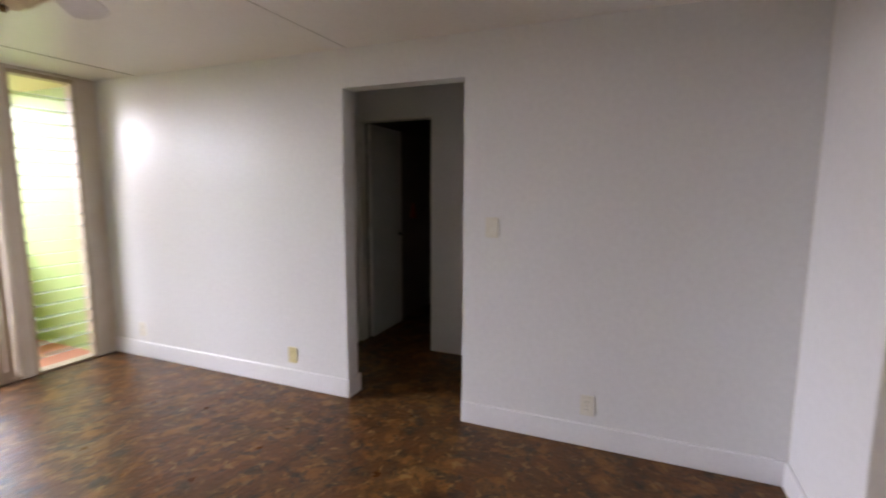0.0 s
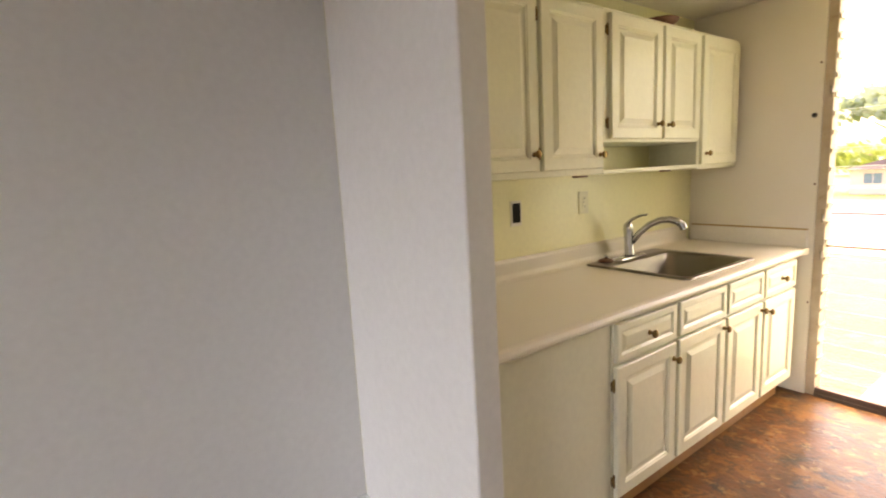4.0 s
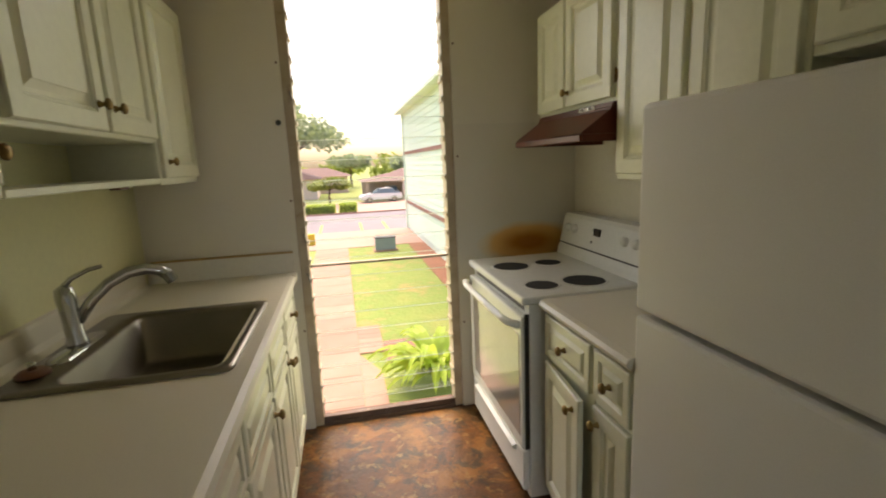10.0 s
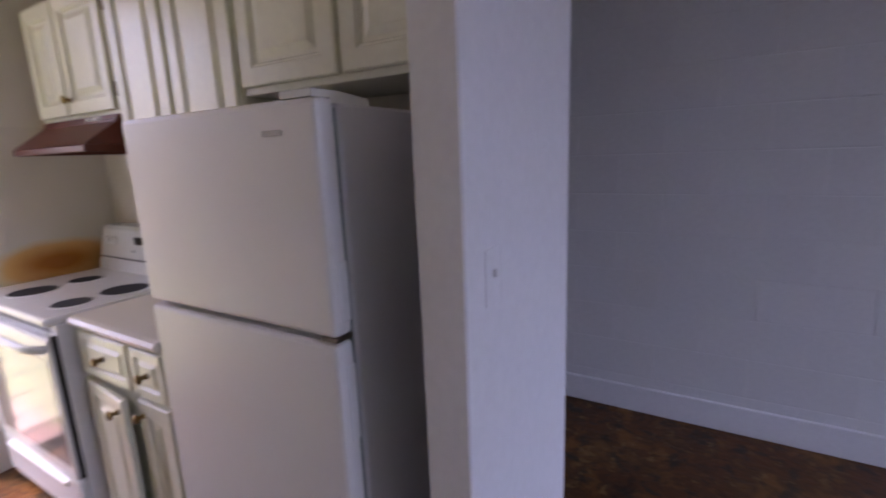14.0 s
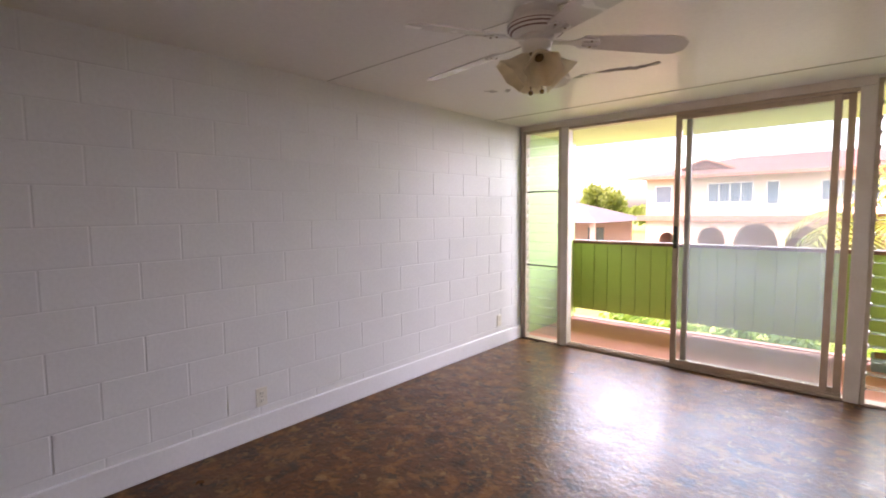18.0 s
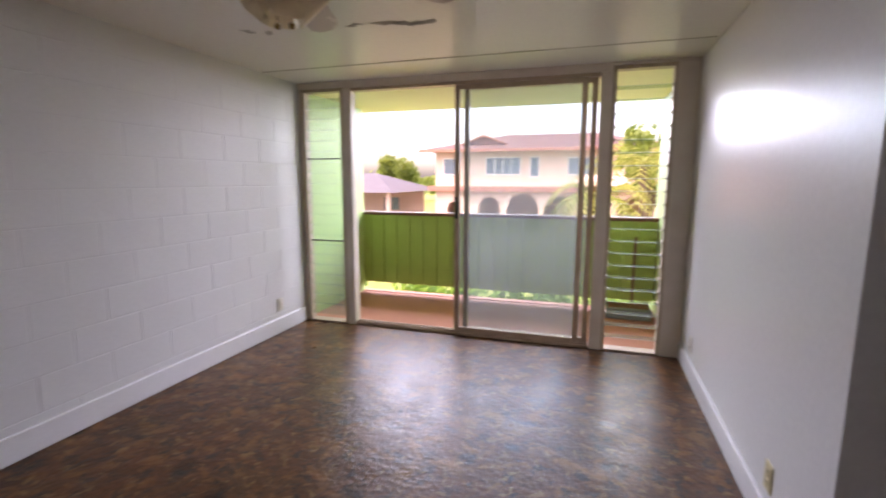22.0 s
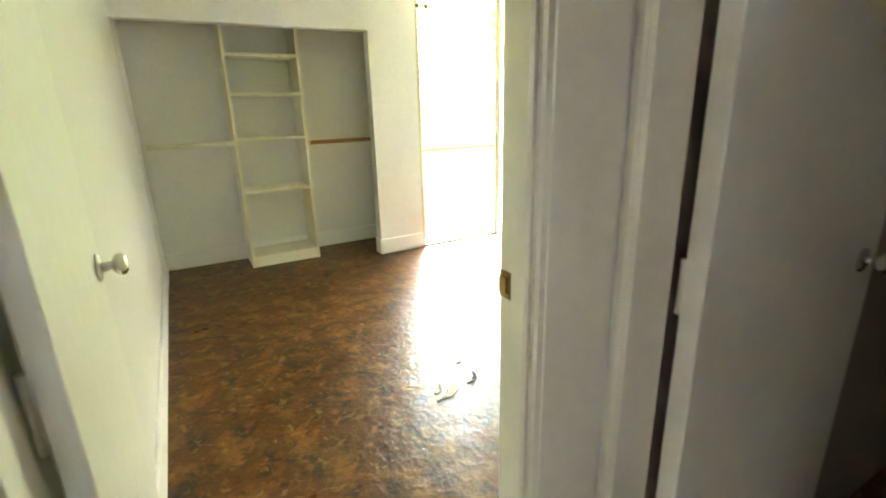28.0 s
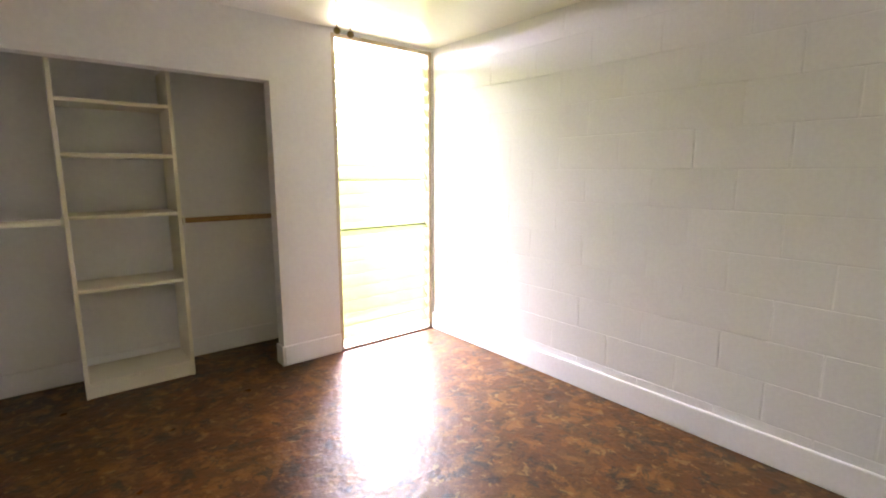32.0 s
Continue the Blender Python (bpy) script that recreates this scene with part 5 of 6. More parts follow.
for x0, x1, z, m, lb in ((1.516, 2.219, 1.012, "wood", "varnished wooden closet rod at hip height"), (0.336, 0.942, 1.04, "shelf", "cream painted closet rod")):
    r = thing("closet_rod", ((x0 + x1) / 2, 1.80, z), lb, "closet rod")
    part("rod", rod((x0, 1.80, z), (x1, 1.80, z), 0.017, n=14), m, r, "", True)
    for xe, s in ((x0, 1), (x1, -1)):
        part("socket", rod((xe, 1.80, z), (xe + s * 0.012, 1.80, z), 0.027, n=14), "cab", r)
for x, y, s, m, lb in ((1.45, -0.64, 0.034, "paper", "torn curl of pale flooring on the floor"), (1.61, -0.60, 0.020, "rag", "dark scrap lying on the floor"),
                       (1.644, -0.421, 0.014, "paper", "small pale ring of debris on the floor"), (1.42, -0.60, 0.014, "paper", "small torn flake on the floor")):
    p = thing("floor_debris", (x, y, 0), lb, "debris", "floor debris")
    t = bmesh.new()
    n = 12
    up, lo = [], []
    for j in range(n):
        a = 2 * math.pi * j / n
        w = s * (1 + 0.35 * math.sin(2 * a + s * 90) + 0.2 * math.sin(5 * a))
        ex, ey = 1.9 * w * math.cos(a), 0.55 * w * math.sin(a) + 0.5 * w * math.cos(2 * a)
        px, py = x + 0.75 * ex - 0.65 * ey, y + 0.65 * ex + 0.75 * ey
        h = 0.004 + 0.012 * max(0, math.sin(a * 1.0 + 1))
        up.append(t.verts.new((px, py, h + 0.003)))
        lo.append(t.verts.new((px, py, 0.001)))
    c = t.verts.new((x, y, 0.006))
    for j in range(n):
        t.faces.new((up[j], up[(j + 1) % n], c))
        t.faces.new((lo[j], lo[(j + 1) % n], up[(j + 1) % n], up[j]))
    part("flake", t, m, p)
# bathroom seen in the dark
va = thing("vanity", (2.9, -2.35, 0), "dark blue bathroom vanity with a pale top and white plinth", "vanity")
part("body", box(2.735, 3.098, -2.86, -1.846, 0.095, 0.672, 0.004), "navy", va)
part("plinth", box(2.722, 2.745, -2.86, -1.846, 0.002, 0.09, 0.004), "base", va, "white plinth board")
part("top", box(2.712, 3.098, -2.88, -1.846, 0.6725, 0.694, 0.005), "counter", va, "pale vanity top")
for y1 in (-1.86, -2.195, -2.53):
    dv = part("door", box(2.718, 2.7345, y1 - 0.325, y1, 0.11, 0.655, 0.003), "navy", va)
    part("knob", lathe([(0.006, 0), (0.005, 0.008), (0.011, 0.014), (0.009, 0.020), (0.0, 0.022)], 10, (2.718, y1 - 0.29, 0.56), (-1, 0, 0)), "chrome", dv, "", True)
mi = thing("bathroom_mirror", (3.09, -2.3, 1.35), "dark framed mirror over the vanity", "mirror")
part("frame", box(3.083, 3.0985, -2.75, -1.88, 0.955, 1.76, 0.004), "navy", mi)
part("glass", box(3.0805, 3.0828, -2.72, -1.91, 0.985, 1.73), "chrome", mi)
tw = thing("hanging_cloth", (2.16, -1.86, 1.15), "orange cloth hanging on the dim bathroom wall", "cloth")
part("hook", lathe([(0.012, 0), (0.010, 0.012), (0.004, 0.02)], 10, (2.16, -1.8452, 1.252), (0, -1, 0)), "chrome", tw)
part("cloth", prism([(2.148, 1.25), (2.172, 1.25), (2.192, 1.19), (2.235, 1.09), (2.19, 1.075), (2.12, 1.085), (2.105, 1.13), (2.135, 1.19)], "y", -1.862, -1.8455), "towel", tw)
# small kitchen and living room details
bw = thing("shallow_bowl", (-0.16, -6.62, 2.06), "dark shallow bowl standing on the wall cabinets", "bowl")
part("bowl", lathe([(0.02, 0.0), (0.05, 0.002), (0.095, 0.03), (0.10, 0.038), (0.093, 0.036), (0.05, 0.008), (0.0, 0.006)], 20, (-0.20, -6.62, 2.0605)), "cap", bw, "", True)
for y0, y1 in ((-5.955, -5.885), (-6.64, -6.58)):
    lt = thing("under_cabinet_strip", (-0.2, (y0 + y1) / 2, 1.34), "small dark strip under the wall cabinet", "fitting")
    part("strip", box(-0.27, -0.24, y0, y1, 1.334, 1.3415, 0.001), "cap", lt)
for z in (1.72, 1.04, 0.84):
    la = thing("window_latch", (-0.70, KS, z), "small corroded louvre latch on the window frame", "latch", "window latches")
    part("plate", box(-0.735, -0.712, KS - 0.0145, KS - 0.004, z - 0.045, z + 0.045, 0.002), "alu", la)
    part("lever", rod((-0.724, KS - 0.006, z + 0.01), (-0.735, KS + 0.028, z - 0.03), 0.006, 0.004, 8), "steel", la)
for x, z in ((-0.682, 0.55), (-0.676, 1.86), (-0.68, 1.22), (-1.525, 1.4), (-1.53, 0.5), (-1.522, 1.95)):
    sc = thing("rust_spot", (x, KS, z), "rusty screw head in the wall beside the window", "screw", "rusty screws")
    part("head", lathe([(0.006, 0), (0.005, 0.003), (0.001, 0.0035)], 8, (x, KS + 0.0005, z), (0, 1, 0)), "cap", sc)
pt = thing("round_patch", (-0.0, -3.9, 2.14), "round filled patch in the glossy wall", "wall patch")
part("disc", lathe([(0.055, 0.0), (0.053, 0.0018), (0.0, 0.002)], 24, (-0.0005, -3.62, 2.13), (-1, 0, 0)), "stub", pt)

# ---- exterior ----
rnd = random.Random(7)
G = -2.7
t = bmesh.new()
bmesh.ops.create_grid(t, x_segments=2, y_segments=2, size=900)
bmesh.ops.translate(t, verts=t.verts, vec=(0, 0, G))
structure("ground", t, "grass", "sunlit lawn round the building", "ground")


def slab(name, x0, x1, y0, y1, mat, label, cat, h=0.03):
    structure(name, box(x0, x1, y0, y1, G, G + h), mat, label, cat)


def paving(name, x0, x1, y0, y1, step, label, cat):
    """A path on a bed of earth, laid as single slabs with open joints."""
    bed = structure(name, box(x0, x1, y0, y1, G, G + 0.012), "dirt", label, cat)
    n = max(1, round((y1 - y0) / step))
    ln = (y1 - y0) / n
    first = None
    for k in range(n):
        if first is None:
            first = put("slab", box(x0, x1, y0 + 0.005, y0 + ln - 0.005, G + 0.012, G + 0.035, 0.004), "path", bed)
        else:
            c = first.copy()
            scene.collection.objects.link(c)
            c.location.y += k * ln


paving("pavement_south", -1.03, 0.50, -28.4, -7.6, 1.2, "pale red concrete path of square slabs across the lawn", "pavement")
paving("pavement_step", -1.58, -1.035, -16.55, -14.8, 0.29, "narrow pale red paving strips beside the path", "pavement")
structure("pavement_bend", prism([(-1.035, -14.75), (-1.43, -13.75), (-1.50, -7.6), (-1.035, -7.6)], "z", G, G + 0.03), "path", "pale red concrete widening the path", "pavement")
slab("pavement_patch", -2.26, -1.60, -15.35, -14.2, "slab", "dark red-brown slab set in the lawn", "pavement", 0.04)
slab("soil_bed", -4.9, -4.05, -33, -10.5, "dirt", "bare red earth bed along the building", "soil", 0.02)
slab("pavement_apron", -4.9, 9.0, -34.4, -28.45, "apron", "pale pink concrete apron before the parking lot", "pavement", 0.03)
slab("road_south", -60, 60, -45.2, -34.45, "asphalt", "lavender-grey parking lot with yellow lines", "road", 0.02)
slab("pavement_far", -60, 60, -57.5, -45.4, "apron", "pale pink concrete drive beyond the parking lot", "pavement", 0.04)
slab("kerb_south", -60, 60, -45.4, -45.2, "path", "pale kerb of the parking lot", "kerb", 0.14)
slab("pavement_north", -40, 40, 14, 16, "path", "pale pavement before the house", "pavement")
slab("road_north", -60, 60, 16.5, 24.5, "asphalt", "street before the house across", "road", 0.035)
slab("pavement_drive", -30, 10, 25.5, 31, "path", "pale concrete driveway", "pavement", 0.04)
for k, x in enumerate((-9, -6.4, -3.7, -2.1, 0.5, 3.1, 5.7)):
    structure("road_line_%d" % k, box(x, x + 0.15, -38.5, -34.5, G + 0.02, G + 0.028), "yellow", "yellow parking line", "road line")
ub = thing("utility_box", (-2.75, -27.2, G), "grey-green metal utility box on the lawn", "utility box")
part("cabinet", box(-3.25, -2.3, -27.5, -26.9, G + 0.06, G + 0.62, 0.02), "box", ub)
part("lid", box(-3.28, -2.27, -27.53, -26.87, G + 0.62, G + 0.68, 0.01), "greyroof", ub)
part("pad", box(-3.35, -2.2, -27.6, -26.8, G, G + 0.06), "path", ub)
yb = thing("yellow_bin", (1.2, -30.1, G), "low yellow barrier by the path", "barrier")
part("board", box(0.62, 1.35, -30.3, -30.0, G + 0.03, G + 0.62, 0.02), "yellow", yb)


def window(parent, x0, x1, y, z0, z1, nrm=-1, fm="stucco", cols=2):
    """A framed window on a facade lying in the plane y."""
    w = part("window", box(x0, x1, y + nrm * 0.02, y + nrm * 0.035, z0, z1), "winglass", parent, "dark glazed window")
    fx = [(x0 - 0.06, x0), (x1, x1 + 0.06)] + [(x0 + (x1 - x0) * k / cols - 0.025, x0 + (x1 - x0) * k / cols + 0.025) for k in range(1, cols)]
    t = bmesh.new()
    for a, b in fx:
        box(a, b, *sorted((y, y + nrm * 0.06)), z0 - 0.06, z1 + 0.06, bm=t)
    for a, b in ((z0 - 0.06, z0), (z1, z1 + 0.06)):
        box(x0, x1, *sorted((y, y + nrm * 0.06)), a, b, bm=t)
    part("frame", t, fm, w)


# two-storey house across the street
hs = thing("house", (-4, 32, G), "peach two-storey house with arched garage openings and a brown hip roof", "house")
HY = 27.0
part("upper_wall", box(-11.0, 3.5, HY, 36, 0.95, 3.3), "stucco", hs)
part("floor_band", box(-11.4, 3.9, HY - 0.5, 36, 0.62, 0.96), "redtrim", hs, "red-brown band between the storeys")


def arch_wall(x0, x1, y0, y1, z0, z1, arches):
    """A wall with round-headed openings: (left, right, springing height)."""
    t = bmesh.new()
    xs = x0
    for a, b, zs in arches:
        if a > xs:
            box(xs, a, y0, y1, z0, z1, bm=t)
        r = (b - a) / 2
        h = min(r, z1 - 0.15 - zs)
        n = 10
        for k in range(n):
            xa, xb = a + (b - a) * k / n, a + (b - a) * (k + 1) / n
            za = zs + h * math.sqrt(max(0, 1 - ((xa - a - r) / r) ** 2))
            zb = zs + h * math.sqrt(max(0, 1 - ((xb - a - r) / r) ** 2))
            prism([(xa, za), (xb, zb), (xb, z1), (xa, z1)], "y", y0, y1, bm=t)
        xs = b
    box(xs, x1, y0, y1, z0, z1, bm=t)
    return t


part("arcade", arch_wall(-11.0, 3.5, HY, HY + 0.35, G, 0.62, [(-10.2, -9.2, -0.6), (-8.0, -6.5, -0.5), (-6.1, -3.95, -0.6), (-3.7, -1.8, -0.6), (-1.5, 0.4, -0.6), (0.8, 2.7, -0.6)]), "stucco", hs, "arched garage front")
part("garage_back", box(-11.0, 3.5, HY + 4.5, HY + 4.7, G, 0.62), "stucco", hs)
part("garage_door", box(-4.4, -3.2, HY + 4.4, HY + 4.5, G, -0.5), "wood", hs, "brown wooden door in the garage")
for wx in (-11.0, 3.3):
    part("side_wall", box(wx, wx + 0.2, HY + 0.35, HY + 4.5, G, 0.62), "stucco", hs)


def hip_roof(x0, x1, y0, y1, z, h, over, ridge):
    t = bmesh.new()
    e = [t.verts.new(p) for p in ((x0 - over, y0 - over, z), (x1 + over, y0 - over, z), (x1 + over, y1 + over, z), (x0 - over, y1 + over, z))]
    ym = (y0 + y1) / 2
    r = [t.verts.new((x0 + ridge, ym, z + h)), t.verts.new((x1 - ridge, ym, z + h))]
    t.faces.new((e[0], e[1], r[1], r[0]))
    t.faces.new((e[1], e[2], r[1]))
    t.faces.new((e[2], e[3], r[0], r[1]))
    t.faces.new((e[3], e[0], r[0]))
    t.faces.new(e[::-1])
    return t


part("roof", hip_roof(-11.0, 3.5, HY, 36, 3.32, 1.35, 0.9, 4.2), "roof", hs, "brown shingled hip roof")
part("roof_gable", prism([(-9.3, 3.75), (-7.8, 4.35), (-6.3, 3.75)], "y", HY + 0.6, HY + 4.5), "roof", hs)
part("gable_board", prism([(-9.45, 3.74), (-7.8, 4.40), (-6.15, 3.74), (-6.3, 3.68), (-7.8, 4.26), (-9.3, 3.68)], "y", HY + 0.5, HY + 0.6), "redtrim", hs)
part("fascia", box(-11.92, 4.42, HY - 0.93, HY - 0.88, 3.18, 3.36), "redtrim", hs)
for x0, x1, z0, z1, c in ((-10.4, -9.5, 1.75, 2.75, 1), (-7.45, -5.25, 1.75, 2.8, 4), (-4.55, -4.05, 1.6, 2.8, 1), (-2.2, 0.0, 1.75, 2.75, 3)):
    window(hs, x0, x1, HY, z0, z1, -1, "trim", c)
part("eyebrow", lathe([(1.6, 0), (1.58, 0.25), (1.2, 0.5), (0.6, 0.6)], 20, (-0.2, HY - 0.2, 1.05)), "stucco", hs, "rounded hood over the entry")
# low carport beside it
cp = thing("carport", (-17, 30, G), "low grey-roofed carport beside the house", "carport")
part("roof", hip_roof(-21, -13.2, 24, 33, 0.55, 1.3, 0.5, 3.0), "greyroof", cp)
part("wall", box(-21, -13.2, 30.5, 30.8, G, 0.55), "stucco", cp)
for x in (-20.8, -17.2, -13.5):
    part("post", box(x, x + 0.25, 24.2, 24.45, G, 0.55), "stucco", cp)
window(cp, -16.5, -15.2, 30.5, -1.0, 0.0)


def car(at, ang, mat, label):
    """A saloon car: lofted body and cabin, wheels, glass and lamps."""
    c = thing("car", (at[0], at[1], G + 0.04), label, "car", "parked cars")
    m = Matrix.Translation((at[0], at[1], G + 0.04)) @ Matrix.Rotation(radians(ang), 4, "Z")
    def add(name, t, mt, lb="", sm=False):
        bmesh.ops.transform(t, matrix=m, verts=t.verts)
        return part(name, t, mt, c, lb, sm)
    side = [(-2.2, 0.30), (-2.25, 0.55), (-2.15, 0.85), (-1.3, 0.92), (1.0, 0.95), (1.95, 0.82), (2.2, 0.62), (2.2, 0.32)]
    t = prism(side, "y", -0.85, 0.85)
    bmesh.ops.bevel(t, geom=t.edges[:], offset=0.06, segments=2, affect="EDGES")
    add("body", t, mat, "", False)
    t = prism([(-1.75, 0.90), (-1.25, 1.38), (0.15, 1.42), (0.95, 0.93)], "y", -0.72, 0.72)
    bmesh.ops.bevel(t, geom=t.edges[:], offset=0.05, segments=2, affect="EDGES")
    add("cabin", t, "winglass", "tinted glass cabin")
    add("roof", box(-1.22, 0.12, -0.68, 0.68, 1.40, 1.45, 0.02), mat)
    for wx in (-1.35, 1.35):
        for wy in (-0.86, 0.70):
            tb = rod((wx, wy, 0.31), (wx, wy + 0.16, 0.31), 0.31, n=18)
            ty = add("wheel", tb, "rubber")
            add("rim", rod((wx, wy - 0.01, 0.31), (wx, wy + 0.17, 0.31), 0.19, n=12), "steel")
    for wy in (-0.62, 0.62):
        add("headlight", box(2.12, 2.21, wy - 0.16, wy + 0.16, 0.62, 0.74, 0.02), "chrome")
    return c


car((-14.6, 26.4), 20, "carwhite", "white car parked in the carport")
car((-15.4, 22.0), 160, "carpink", "red car parked on the street")
car((-4.2, 29.5), 88, "cardark", "dark car in the arched garage")
car((-1.2, 29.5), 92, "cardark", "dark car in the arched garage")
car((-5.0, -56.3), 8, "carwhite", "white car parked before the far carport")
car((-6.6, -60.5), 92, "carwhite", "white car parked under the far carport")
car((-9.6, -60.5), 92, "cardark", "dark car parked under the far carport")


def leafy(center, radii, n, size, r, bm):
    """Leaves scattered through an uneven crown."""
    for _ in range(n):
        while True:
            p = Vector((r.uniform(-1, 1), r.uniform(-1, 1), r.uniform(-1, 1)))
            if 0.25 < p.length < 1:
                break
        lump = 0.75 + 0.35 * noise.noise(p * 2.3 + Vector(center) * 0.37)
        p = Vector((p.x * radii[0], p.y * radii[1], p.z * radii[2])) * lump + Vector(center)
        d = Vector((r.gauss(0, 1), r.gauss(0, 1), r.gauss(0.3, 0.7))).normalized()
        u = d.orthogonal().normalized() * size * r.uniform(0.6, 1.3)
        w = d.cross(u).normalized() * size * r.uniform(0.35, 0.6)
        v = [bm.verts.new(p - u), bm.verts.new(p + w), bm.verts.new(p + u), bm.verts.new(p - w)]
        bm.faces.new(v)


def leaf_mesh(name, spec, mat, parent, seed, label=""):
    r = random.Random(seed)
    t = bmesh.new()
    for center, radii, n, size in spec:
        leafy(center, radii, n, size, r, t)
    me = bpy.data.meshes.new(name)
    o = ORIGIN[parent.name]
    for v in t.verts:
        v.co -= o
    t.to_mesh(me)
    t.free()
    me.materials.append(M[mat])
    ob = new(name, me)
    ob.parent = parent
    ORIGIN[ob.name] = o
    if label:
        ob["label"] = label
    return ob


def tree(at, h, crown, seed, label, mat="leaf", leaves=900, size=0.2):
    """A tapered trunk with limbs under clumps of leaves."""
    r = random.Random(seed)
    x, y = at
    T = thing("tree", (x, y, G), label, "tree", "trees")
    t = tube([(x, y, G), (x + 0.1, y, G + h * 0.3), (x - 0.05, y + 0.1, G + h * 0.6)], 0.05 * h ** 0.8, 8, None, 0.03 * h ** 0.7)
    spec = []
    for k in range(7):
        a = 2 * math.pi * k / 7 + r.uniform(-0.3, 0.3)
        q = r.uniform(0.35, 0.7)
        e = (x + crown * q * math.cos(a), y + crown * q * math.sin(a), G + h * r.uniform(0.6, 0.88))
        tube([(x - 0.03, y + 0.06, G + h * 0.5), ((x + e[0]) / 2, (y + e[1]) / 2, G + h * 0.62), e], 0.018 * h ** 0.8, 6, t, 0.012)
        spec.append((e, (crown * 0.5, crown * 0.5, h * 0.16), leaves // 7, size))
    part("trunk", t, "bark", T)
    leaf_mesh("crown", spec, mat, T, seed)
    return T


tree((-18.4, 38), 6.6, 2.3, 3, "round leafy green tree beyond the carport", size=0.28, leaves=1600)
tree((-12.5, 36), 5.5, 1.8, 4, "small leafy tree beside the house", size=0.22, leaves=800)
tree((4.6, -70), 11.8, 7.0, 5, "tall spreading tree beyond the parking lot, leaves paled for haze", "farleaf", 2600, 0.42)
tree((12.0, -72), 12.0, 6.0, 6, "wide leafy tree beyond the parking lot", "farleaf", 1600, 0.5)
tree((0.2, -53.5), 3.3, 2.1, 8, "round bright green tree behind the hedges", size=0.2, leaves=2600)
tree((-13.0, -90), 6.0, 4.0, 9, "distant leafy tree over the far roofs", "farleaf", 900, 0.5)
tree((-3.0, -95), 6.3, 4.5, 12, "distant leafy tree over the far roofs", "farleaf", 900, 0.5)


tree((1.1, 12.5), 6.0, 1.3, 14, "slender blue-green tree beside the palms", size=0.18, leaves=900)


def palm(at, h, seed, label, fronds=13, length=2.4):
    """A palm: ringed trunk and arching fronds of narrow leaflets."""
    r = random.Random(seed)
    x, y = at
    P = thing("palm_tree", (x, y, G), label, "palm tree", "palms")
    part("trunk", tube([(x, y, G), (x + 0.08, y, G + h * 0.5), (x, y + 0.05, G + h)], 0.14, 8, None, 0.09), "bark", P)
    for k in range(fronds):
        a = 2 * math.pi * k / fronds + r.uniform(-0.15, 0.15)
        up = r.uniform(0.2, 1.1)
        t = bmesh.new()
        prev = None
        d = Vector((math.cos(a), math.sin(a), 0))
        sidev = Vector((-math.sin(a), math.cos(a), 0))
        n = 14
        pts = []
        for j in range(n + 1):
            q = j / n
            pts.append(Vector((x, y, G + h)) + d * length * q * (1 - 0.15 * q) + Vector((0, 0, length * (up * q - (0.75 + 0.5 * up) * q * q))))
        tube(pts, 0.02, 5, t, 0.004)
        for j in range(1, n):
            ln = 0.55 * math.sin(math.pi * (0.12 + 0.8 * j / n)) + 0.1
            for s in (1, -1):
                b0 = pts[j]
                e = b0 + (sidev * s * 0.85 + (pts[j] - pts[j - 1]).normalized() * 0.55 + Vector((0, 0, -0.35))).normalized() * ln
                w = (pts[j] - pts[j - 1]).normalized() * 0.035
                t.faces.new((t.verts.new(b0 - w), t.verts.new(b0 + w), t.verts.new(e)))
        part("frond", t, "palmleaf", P)


palm((-0.55, 8.8), 3.6, 2, "yellow-green palm close to the lanai", 13, 1.7)
palm((0.55, 9.6), 4.5, 5, "tall yellow-green palm beside the lanai", 14, 2.4)
for x0, x1, sd_, lb in ((-0.35, 2.6, 21, "long clipped green hedge by the parking lot"), (-2.15, -0.62, 23, "short clipped green hedge by the parking lot")):
    hg = thing("hedge", ((x0 + x1) / 2, -46.7, G), lb, "hedge", "clipped hedges")
    part("core", box(x0 + 0.1, x1 - 0.1, -47.2, -46.2, G, G + 0.72, 0.08), "hedge", hg)
    r = random.Random(sd_)
    t = bmesh.new()
    for _ in range(1500):
        p = Vector((r.uniform(x0, x1), r.uniform(-47.3, -46.1), G + r.uniform(0.05, 0.86)))
        d = Vector((r.gauss(0, 1), r.gauss(0, 1), r.gauss(0.4, 0.8))).normalized()
        u = d.orthogonal().normalized() * r.uniform(0.06, 0.11)
        w = d.cross(u) * 0.55
        t.faces.new([t.verts.new(p + q) for q in (-u, w, u, -w)])
    me = bpy.data.meshes.new("leaves")
    for v in t.verts:
        v.co -= hg.location
    t.to_mesh(me)
    t.free()
    me.materials.append(M["agave"])
    ob = new("leaves", me)
    ob.parent = hg
gp = thing("shrub_row", (-1.7, 3.0, G), "low bright green shrubs below the lanai railing", "shrubs")
leaf_mesh("leaves", [((x, 2.9 + 0.3 * math.sin(3 * x), -0.50), (0.55, 0.5, 0.55), 620, 0.07) for x in (-3.3, -2.6, -1.9, -1.2, -0.5, 0.2)], "shrub", gp, 22)
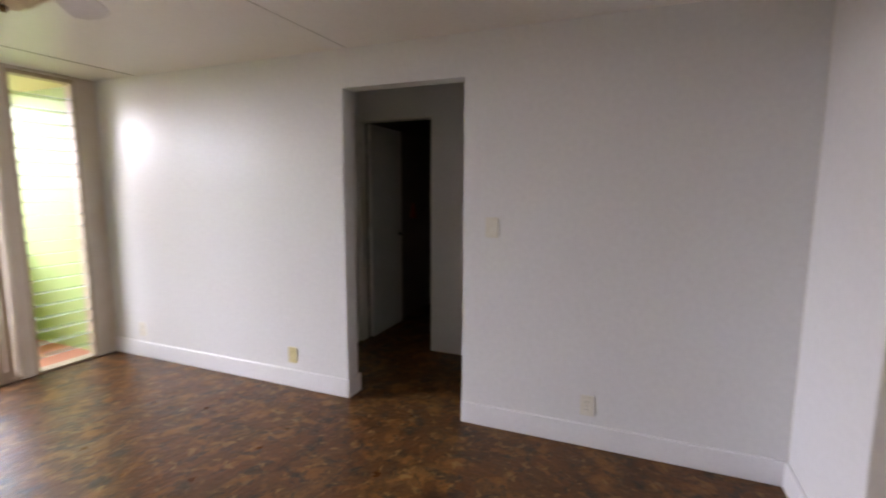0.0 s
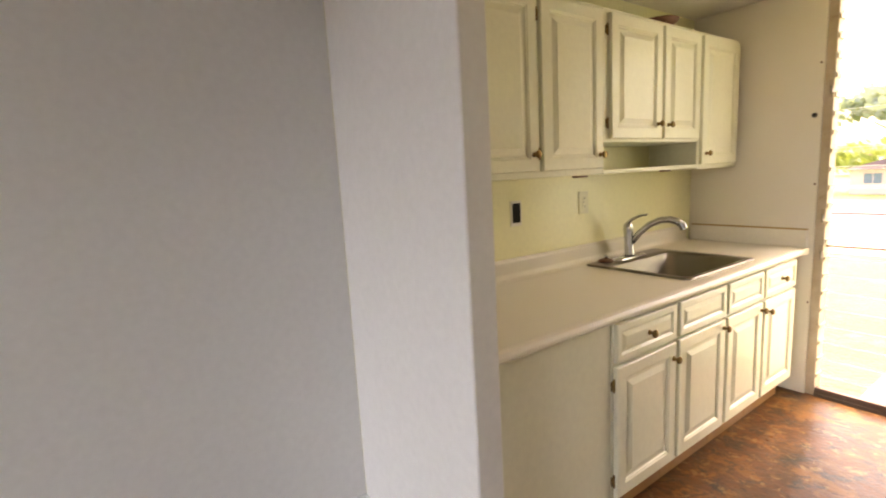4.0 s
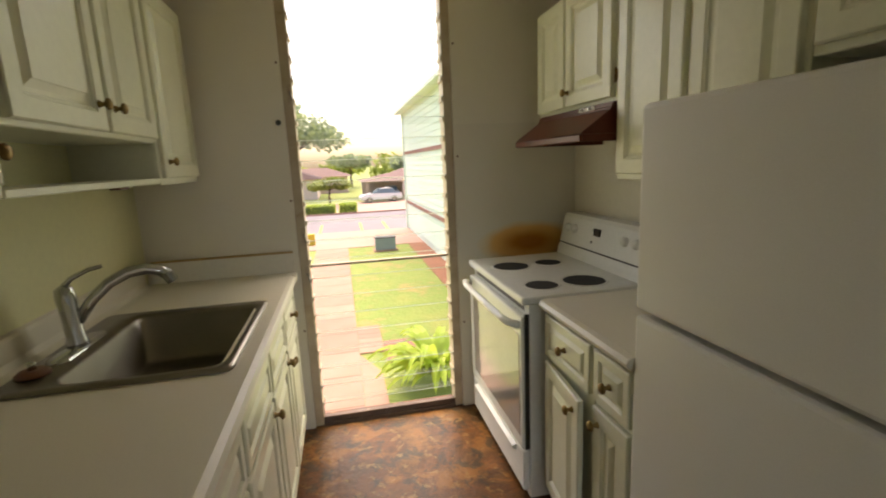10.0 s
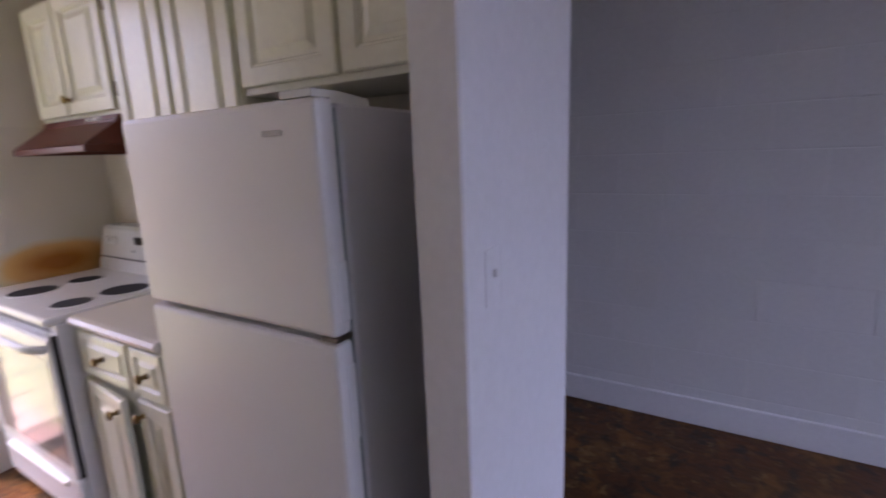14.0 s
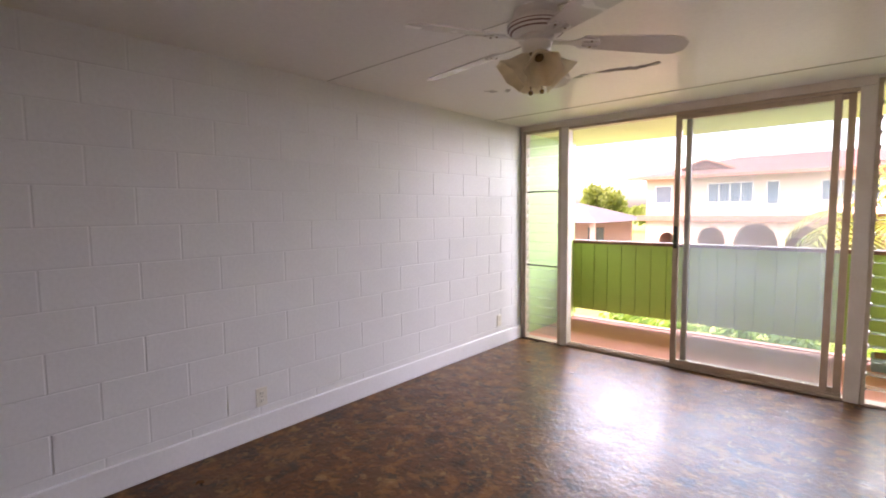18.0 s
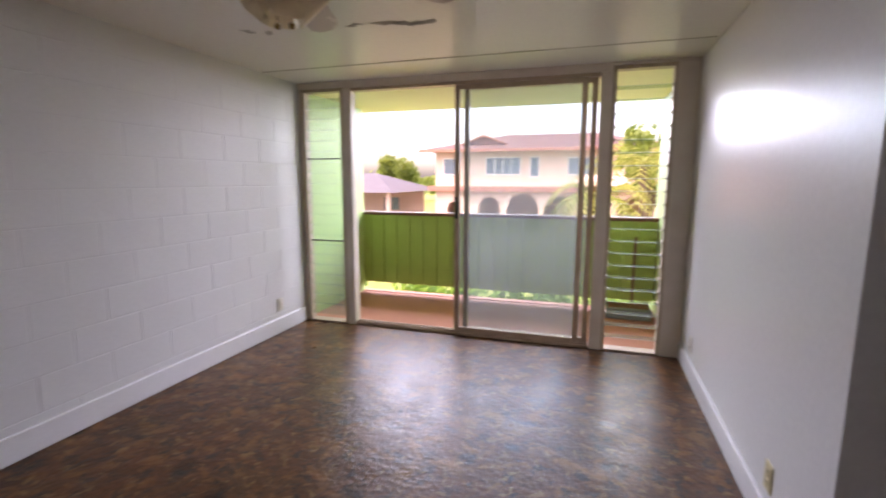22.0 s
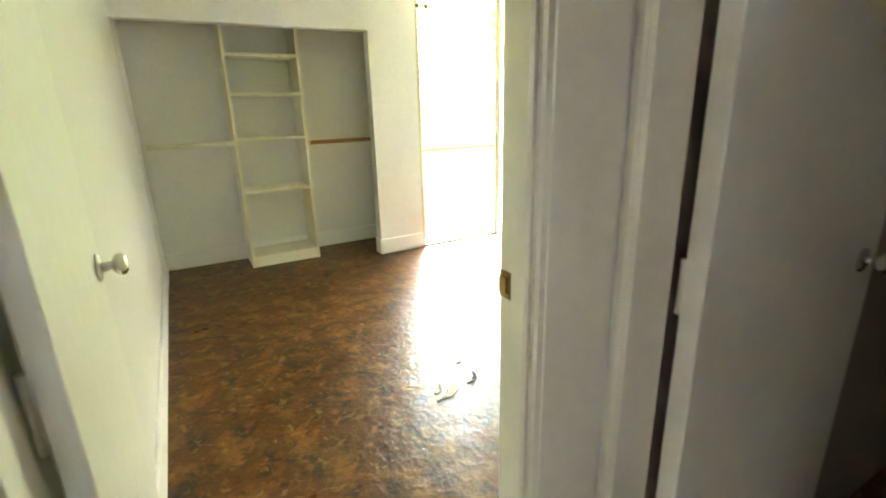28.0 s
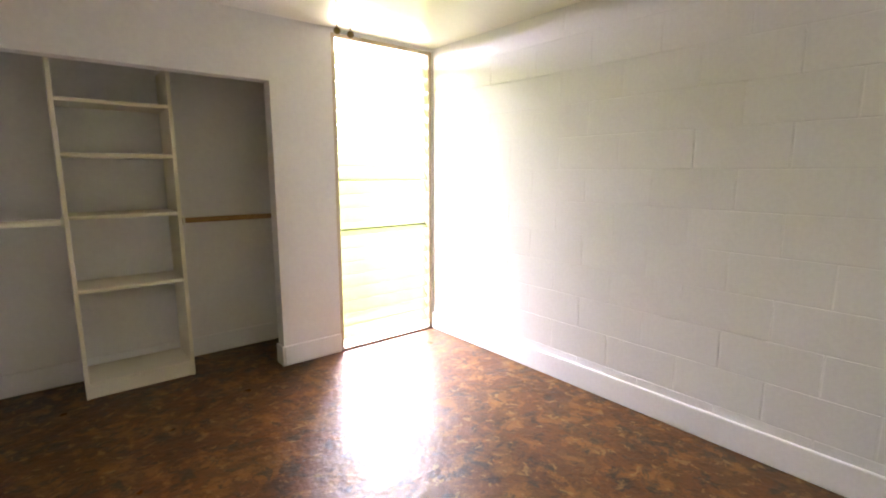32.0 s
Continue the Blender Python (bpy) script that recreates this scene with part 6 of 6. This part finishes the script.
# broad-leaved plant under the kitchen window
AX, AY = -2.40, -12.95
ag = thing("garden_plant", (AX, AY, G), "bright green rosette plant with long pointed leaves", "plant")
r2 = random.Random(11)
for k in range(72):
    a = 2 * math.pi * k / 24 + r2.uniform(-0.15, 0.15)
    up = r2.uniform(0.9, 2.3)
    t = bmesh.new()
    d, sv2 = Vector((math.cos(a), math.sin(a), 0)), Vector((-math.sin(a), math.cos(a), 0))
    rows = []
    ln = r2.uniform(0.75, 1.3)
    for j in range(7):
        q = j / 6
        c = Vector((AX, AY, G + 0.15)) + d * ln * q + Vector((0, 0, ln * (up * q - 0.75 * up * q * q)))
        w = 0.095 * math.sin(math.pi * min(1, 0.15 + q * 0.85)) + 0.004
        rows.append((t.verts.new(c - sv2 * w), t.verts.new(c + Vector((0, 0, -0.03))), t.verts.new(c + sv2 * w)))
    for p, q in zip(rows, rows[1:]):
        t.faces.new((p[0], p[1], q[1], q[0]))
        t.faces.new((p[1], p[2], q[2], q[1]))
    part("leaf", t, "agave", ag)
# neighbouring apartment block
nb = thing("apartment_building", (-8, -22, G), "pale mint two-storey apartment block with red-brown trim", "apartment building")
part("wall", box(-13.0, -4.9, -34.2, -13.0, G, 4.25), "mint", nb)
part("trim_band", box(-13.05, -4.84, -34.24, -12.94, -1.06, -0.90), "redtrim", nb, "red-brown band")
part("trim_band", box(-13.05, -4.84, -34.24, -12.94, 1.86, 2.02), "redtrim", nb, "red-brown band")
z = G + 0.3
while z < 4.1:
    if not (-1.2 < z < -0.8 or 1.75 < z < 2.1):
        part("siding_board", prism([(-4.9, z), (-4.872, z), (-4.888, z + 0.27), (-4.9, z + 0.27)], "y", -34.2, -13.0), "mint", nb)
    z += 0.28
part("roof", box(-13.5, -4.4, -34.7, -12.5, 4.25, 4.4), "mint", nb, "flat pale roof slab")
part("downpipe", rod((-4.82, -34.0, G), (-4.82, -34.0, 4.25), 0.05), "mint", nb)
fb = thing("far_carport", (-9, -62, G), "long low carport with a brown roof across the lot", "carport")
part("roof", hip_roof(-16, -3.5, -66, -58.5, -0.55, 0.8, 0.4, 3.0), "roof", fb)
part("back_wall", box(-16, -3.5, -65.6, -65.3, G, -0.6), "stucco", fb)
for x in (-15.8, -12, -8, -3.9):
    part("post", box(x, x + 0.2, -58.8, -58.6, G, -0.55), "stucco", fb)
for k, (x, y, w) in enumerate(((8, -70, 12), (-18, -84, 16), (3, -82, 10))):
    f = thing("far_house", (x, y, G), "distant low house with a brown roof", "house", "distant houses")
    part("wall", box(x - w / 2, x + w / 2, y - 4, y + 4, G, -0.2), "stucco", f)
    part("roof", hip_roof(x - w / 2, x + w / 2, y - 4, y + 4, -0.2, 1.3, 0.6, 3.0), "roof", f)
    for j in (-0.3, 0.1, 0.35):
        window(f, x + w * j - 0.7, x + w * j + 0.7, y + 4, -1.6, -0.6, 1)
# distant greenery
fw = thing("far_woods", (0, -120, G), "distant band of trees", "woods")
tagged(fw, kind="stuff")
leaf_mesh("foliage", [((-60 + 10 * k + 3 * math.sin(k), -120 - 4 * math.cos(2 * k), G + 3), (7, 4, 3.2 + 1.5 * math.sin(1.7 * k)), 260, 0.9) for k in range(13)]
          + [((-60 + 10 * k + 3 * math.sin(k), 78 + 4 * math.cos(2 * k), G + 3), (7, 4, 3.0 + 1.2 * math.sin(1.3 * k)), 200, 0.9) for k in range(13)], "leaf", fw, 31)

# ---- painted blocks, last ----
COURSE = 0.190


def block_mesh(name, ln, h=COURSE, d=0.0018, g=0.0028):
    """One block face: local y along the wall, z up, standing out along x."""
    t = ringed(-ln / 2 + g, ln / 2 - g, -h / 2 + 0.0005, h / 2 - 0.0005, 0, 1, [(0, -0.006), (0, d * 0.3), (0.004, d)])
    me = bpy.data.meshes.new(name)
    bmesh.ops.recalc_face_normals(t, faces=t.faces)
    t.to_mesh(me)
    t.free()
    me.materials.append(M["block"])
    return me


def lay_blocks(wall, x, nrm, ya, yb, joint, d, g, BLOCK):
    """Running bond: odd courses have a joint at y = joint; cut blocks close the ends."""
    r = random.Random(int(abs(x) * 100))
    cache = {}
    for row in range(12):
        off = joint if row % 2 else joint + BLOCK / 2
        k0 = math.ceil((ya - off) / BLOCK)
        ys = [ya] + [off + k * BLOCK for k in range(k0, 60) if ya + 0.03 < off + k * BLOCK < yb - 0.03] + [yb]
        for a, b in zip(ys, ys[1:]):
            ln = round(b - a, 3)
            if ln not in cache:
                cache[ln] = block_mesh("block", ln, COURSE, d, g)
            o = bpy.data.objects.new("block", cache[ln])
            scene.collection.objects.link(o)
            o.location = (x + nrm * r.uniform(-0.0006, 0.0008), (a + b) / 2, (row + 0.5) * COURSE)
            o.rotation_euler = (0, 0, 0 if nrm > 0 else math.pi)
            o.parent = wall


lay_blocks(wall_w, XW, 1, -5.7, 0.0, -1.22, 0.0018, 0.0027, 0.400)
lay_blocks(wall_e, XE, -1, YB0, YB1, -0.07, 0.0019, 0.0026, 0.394)
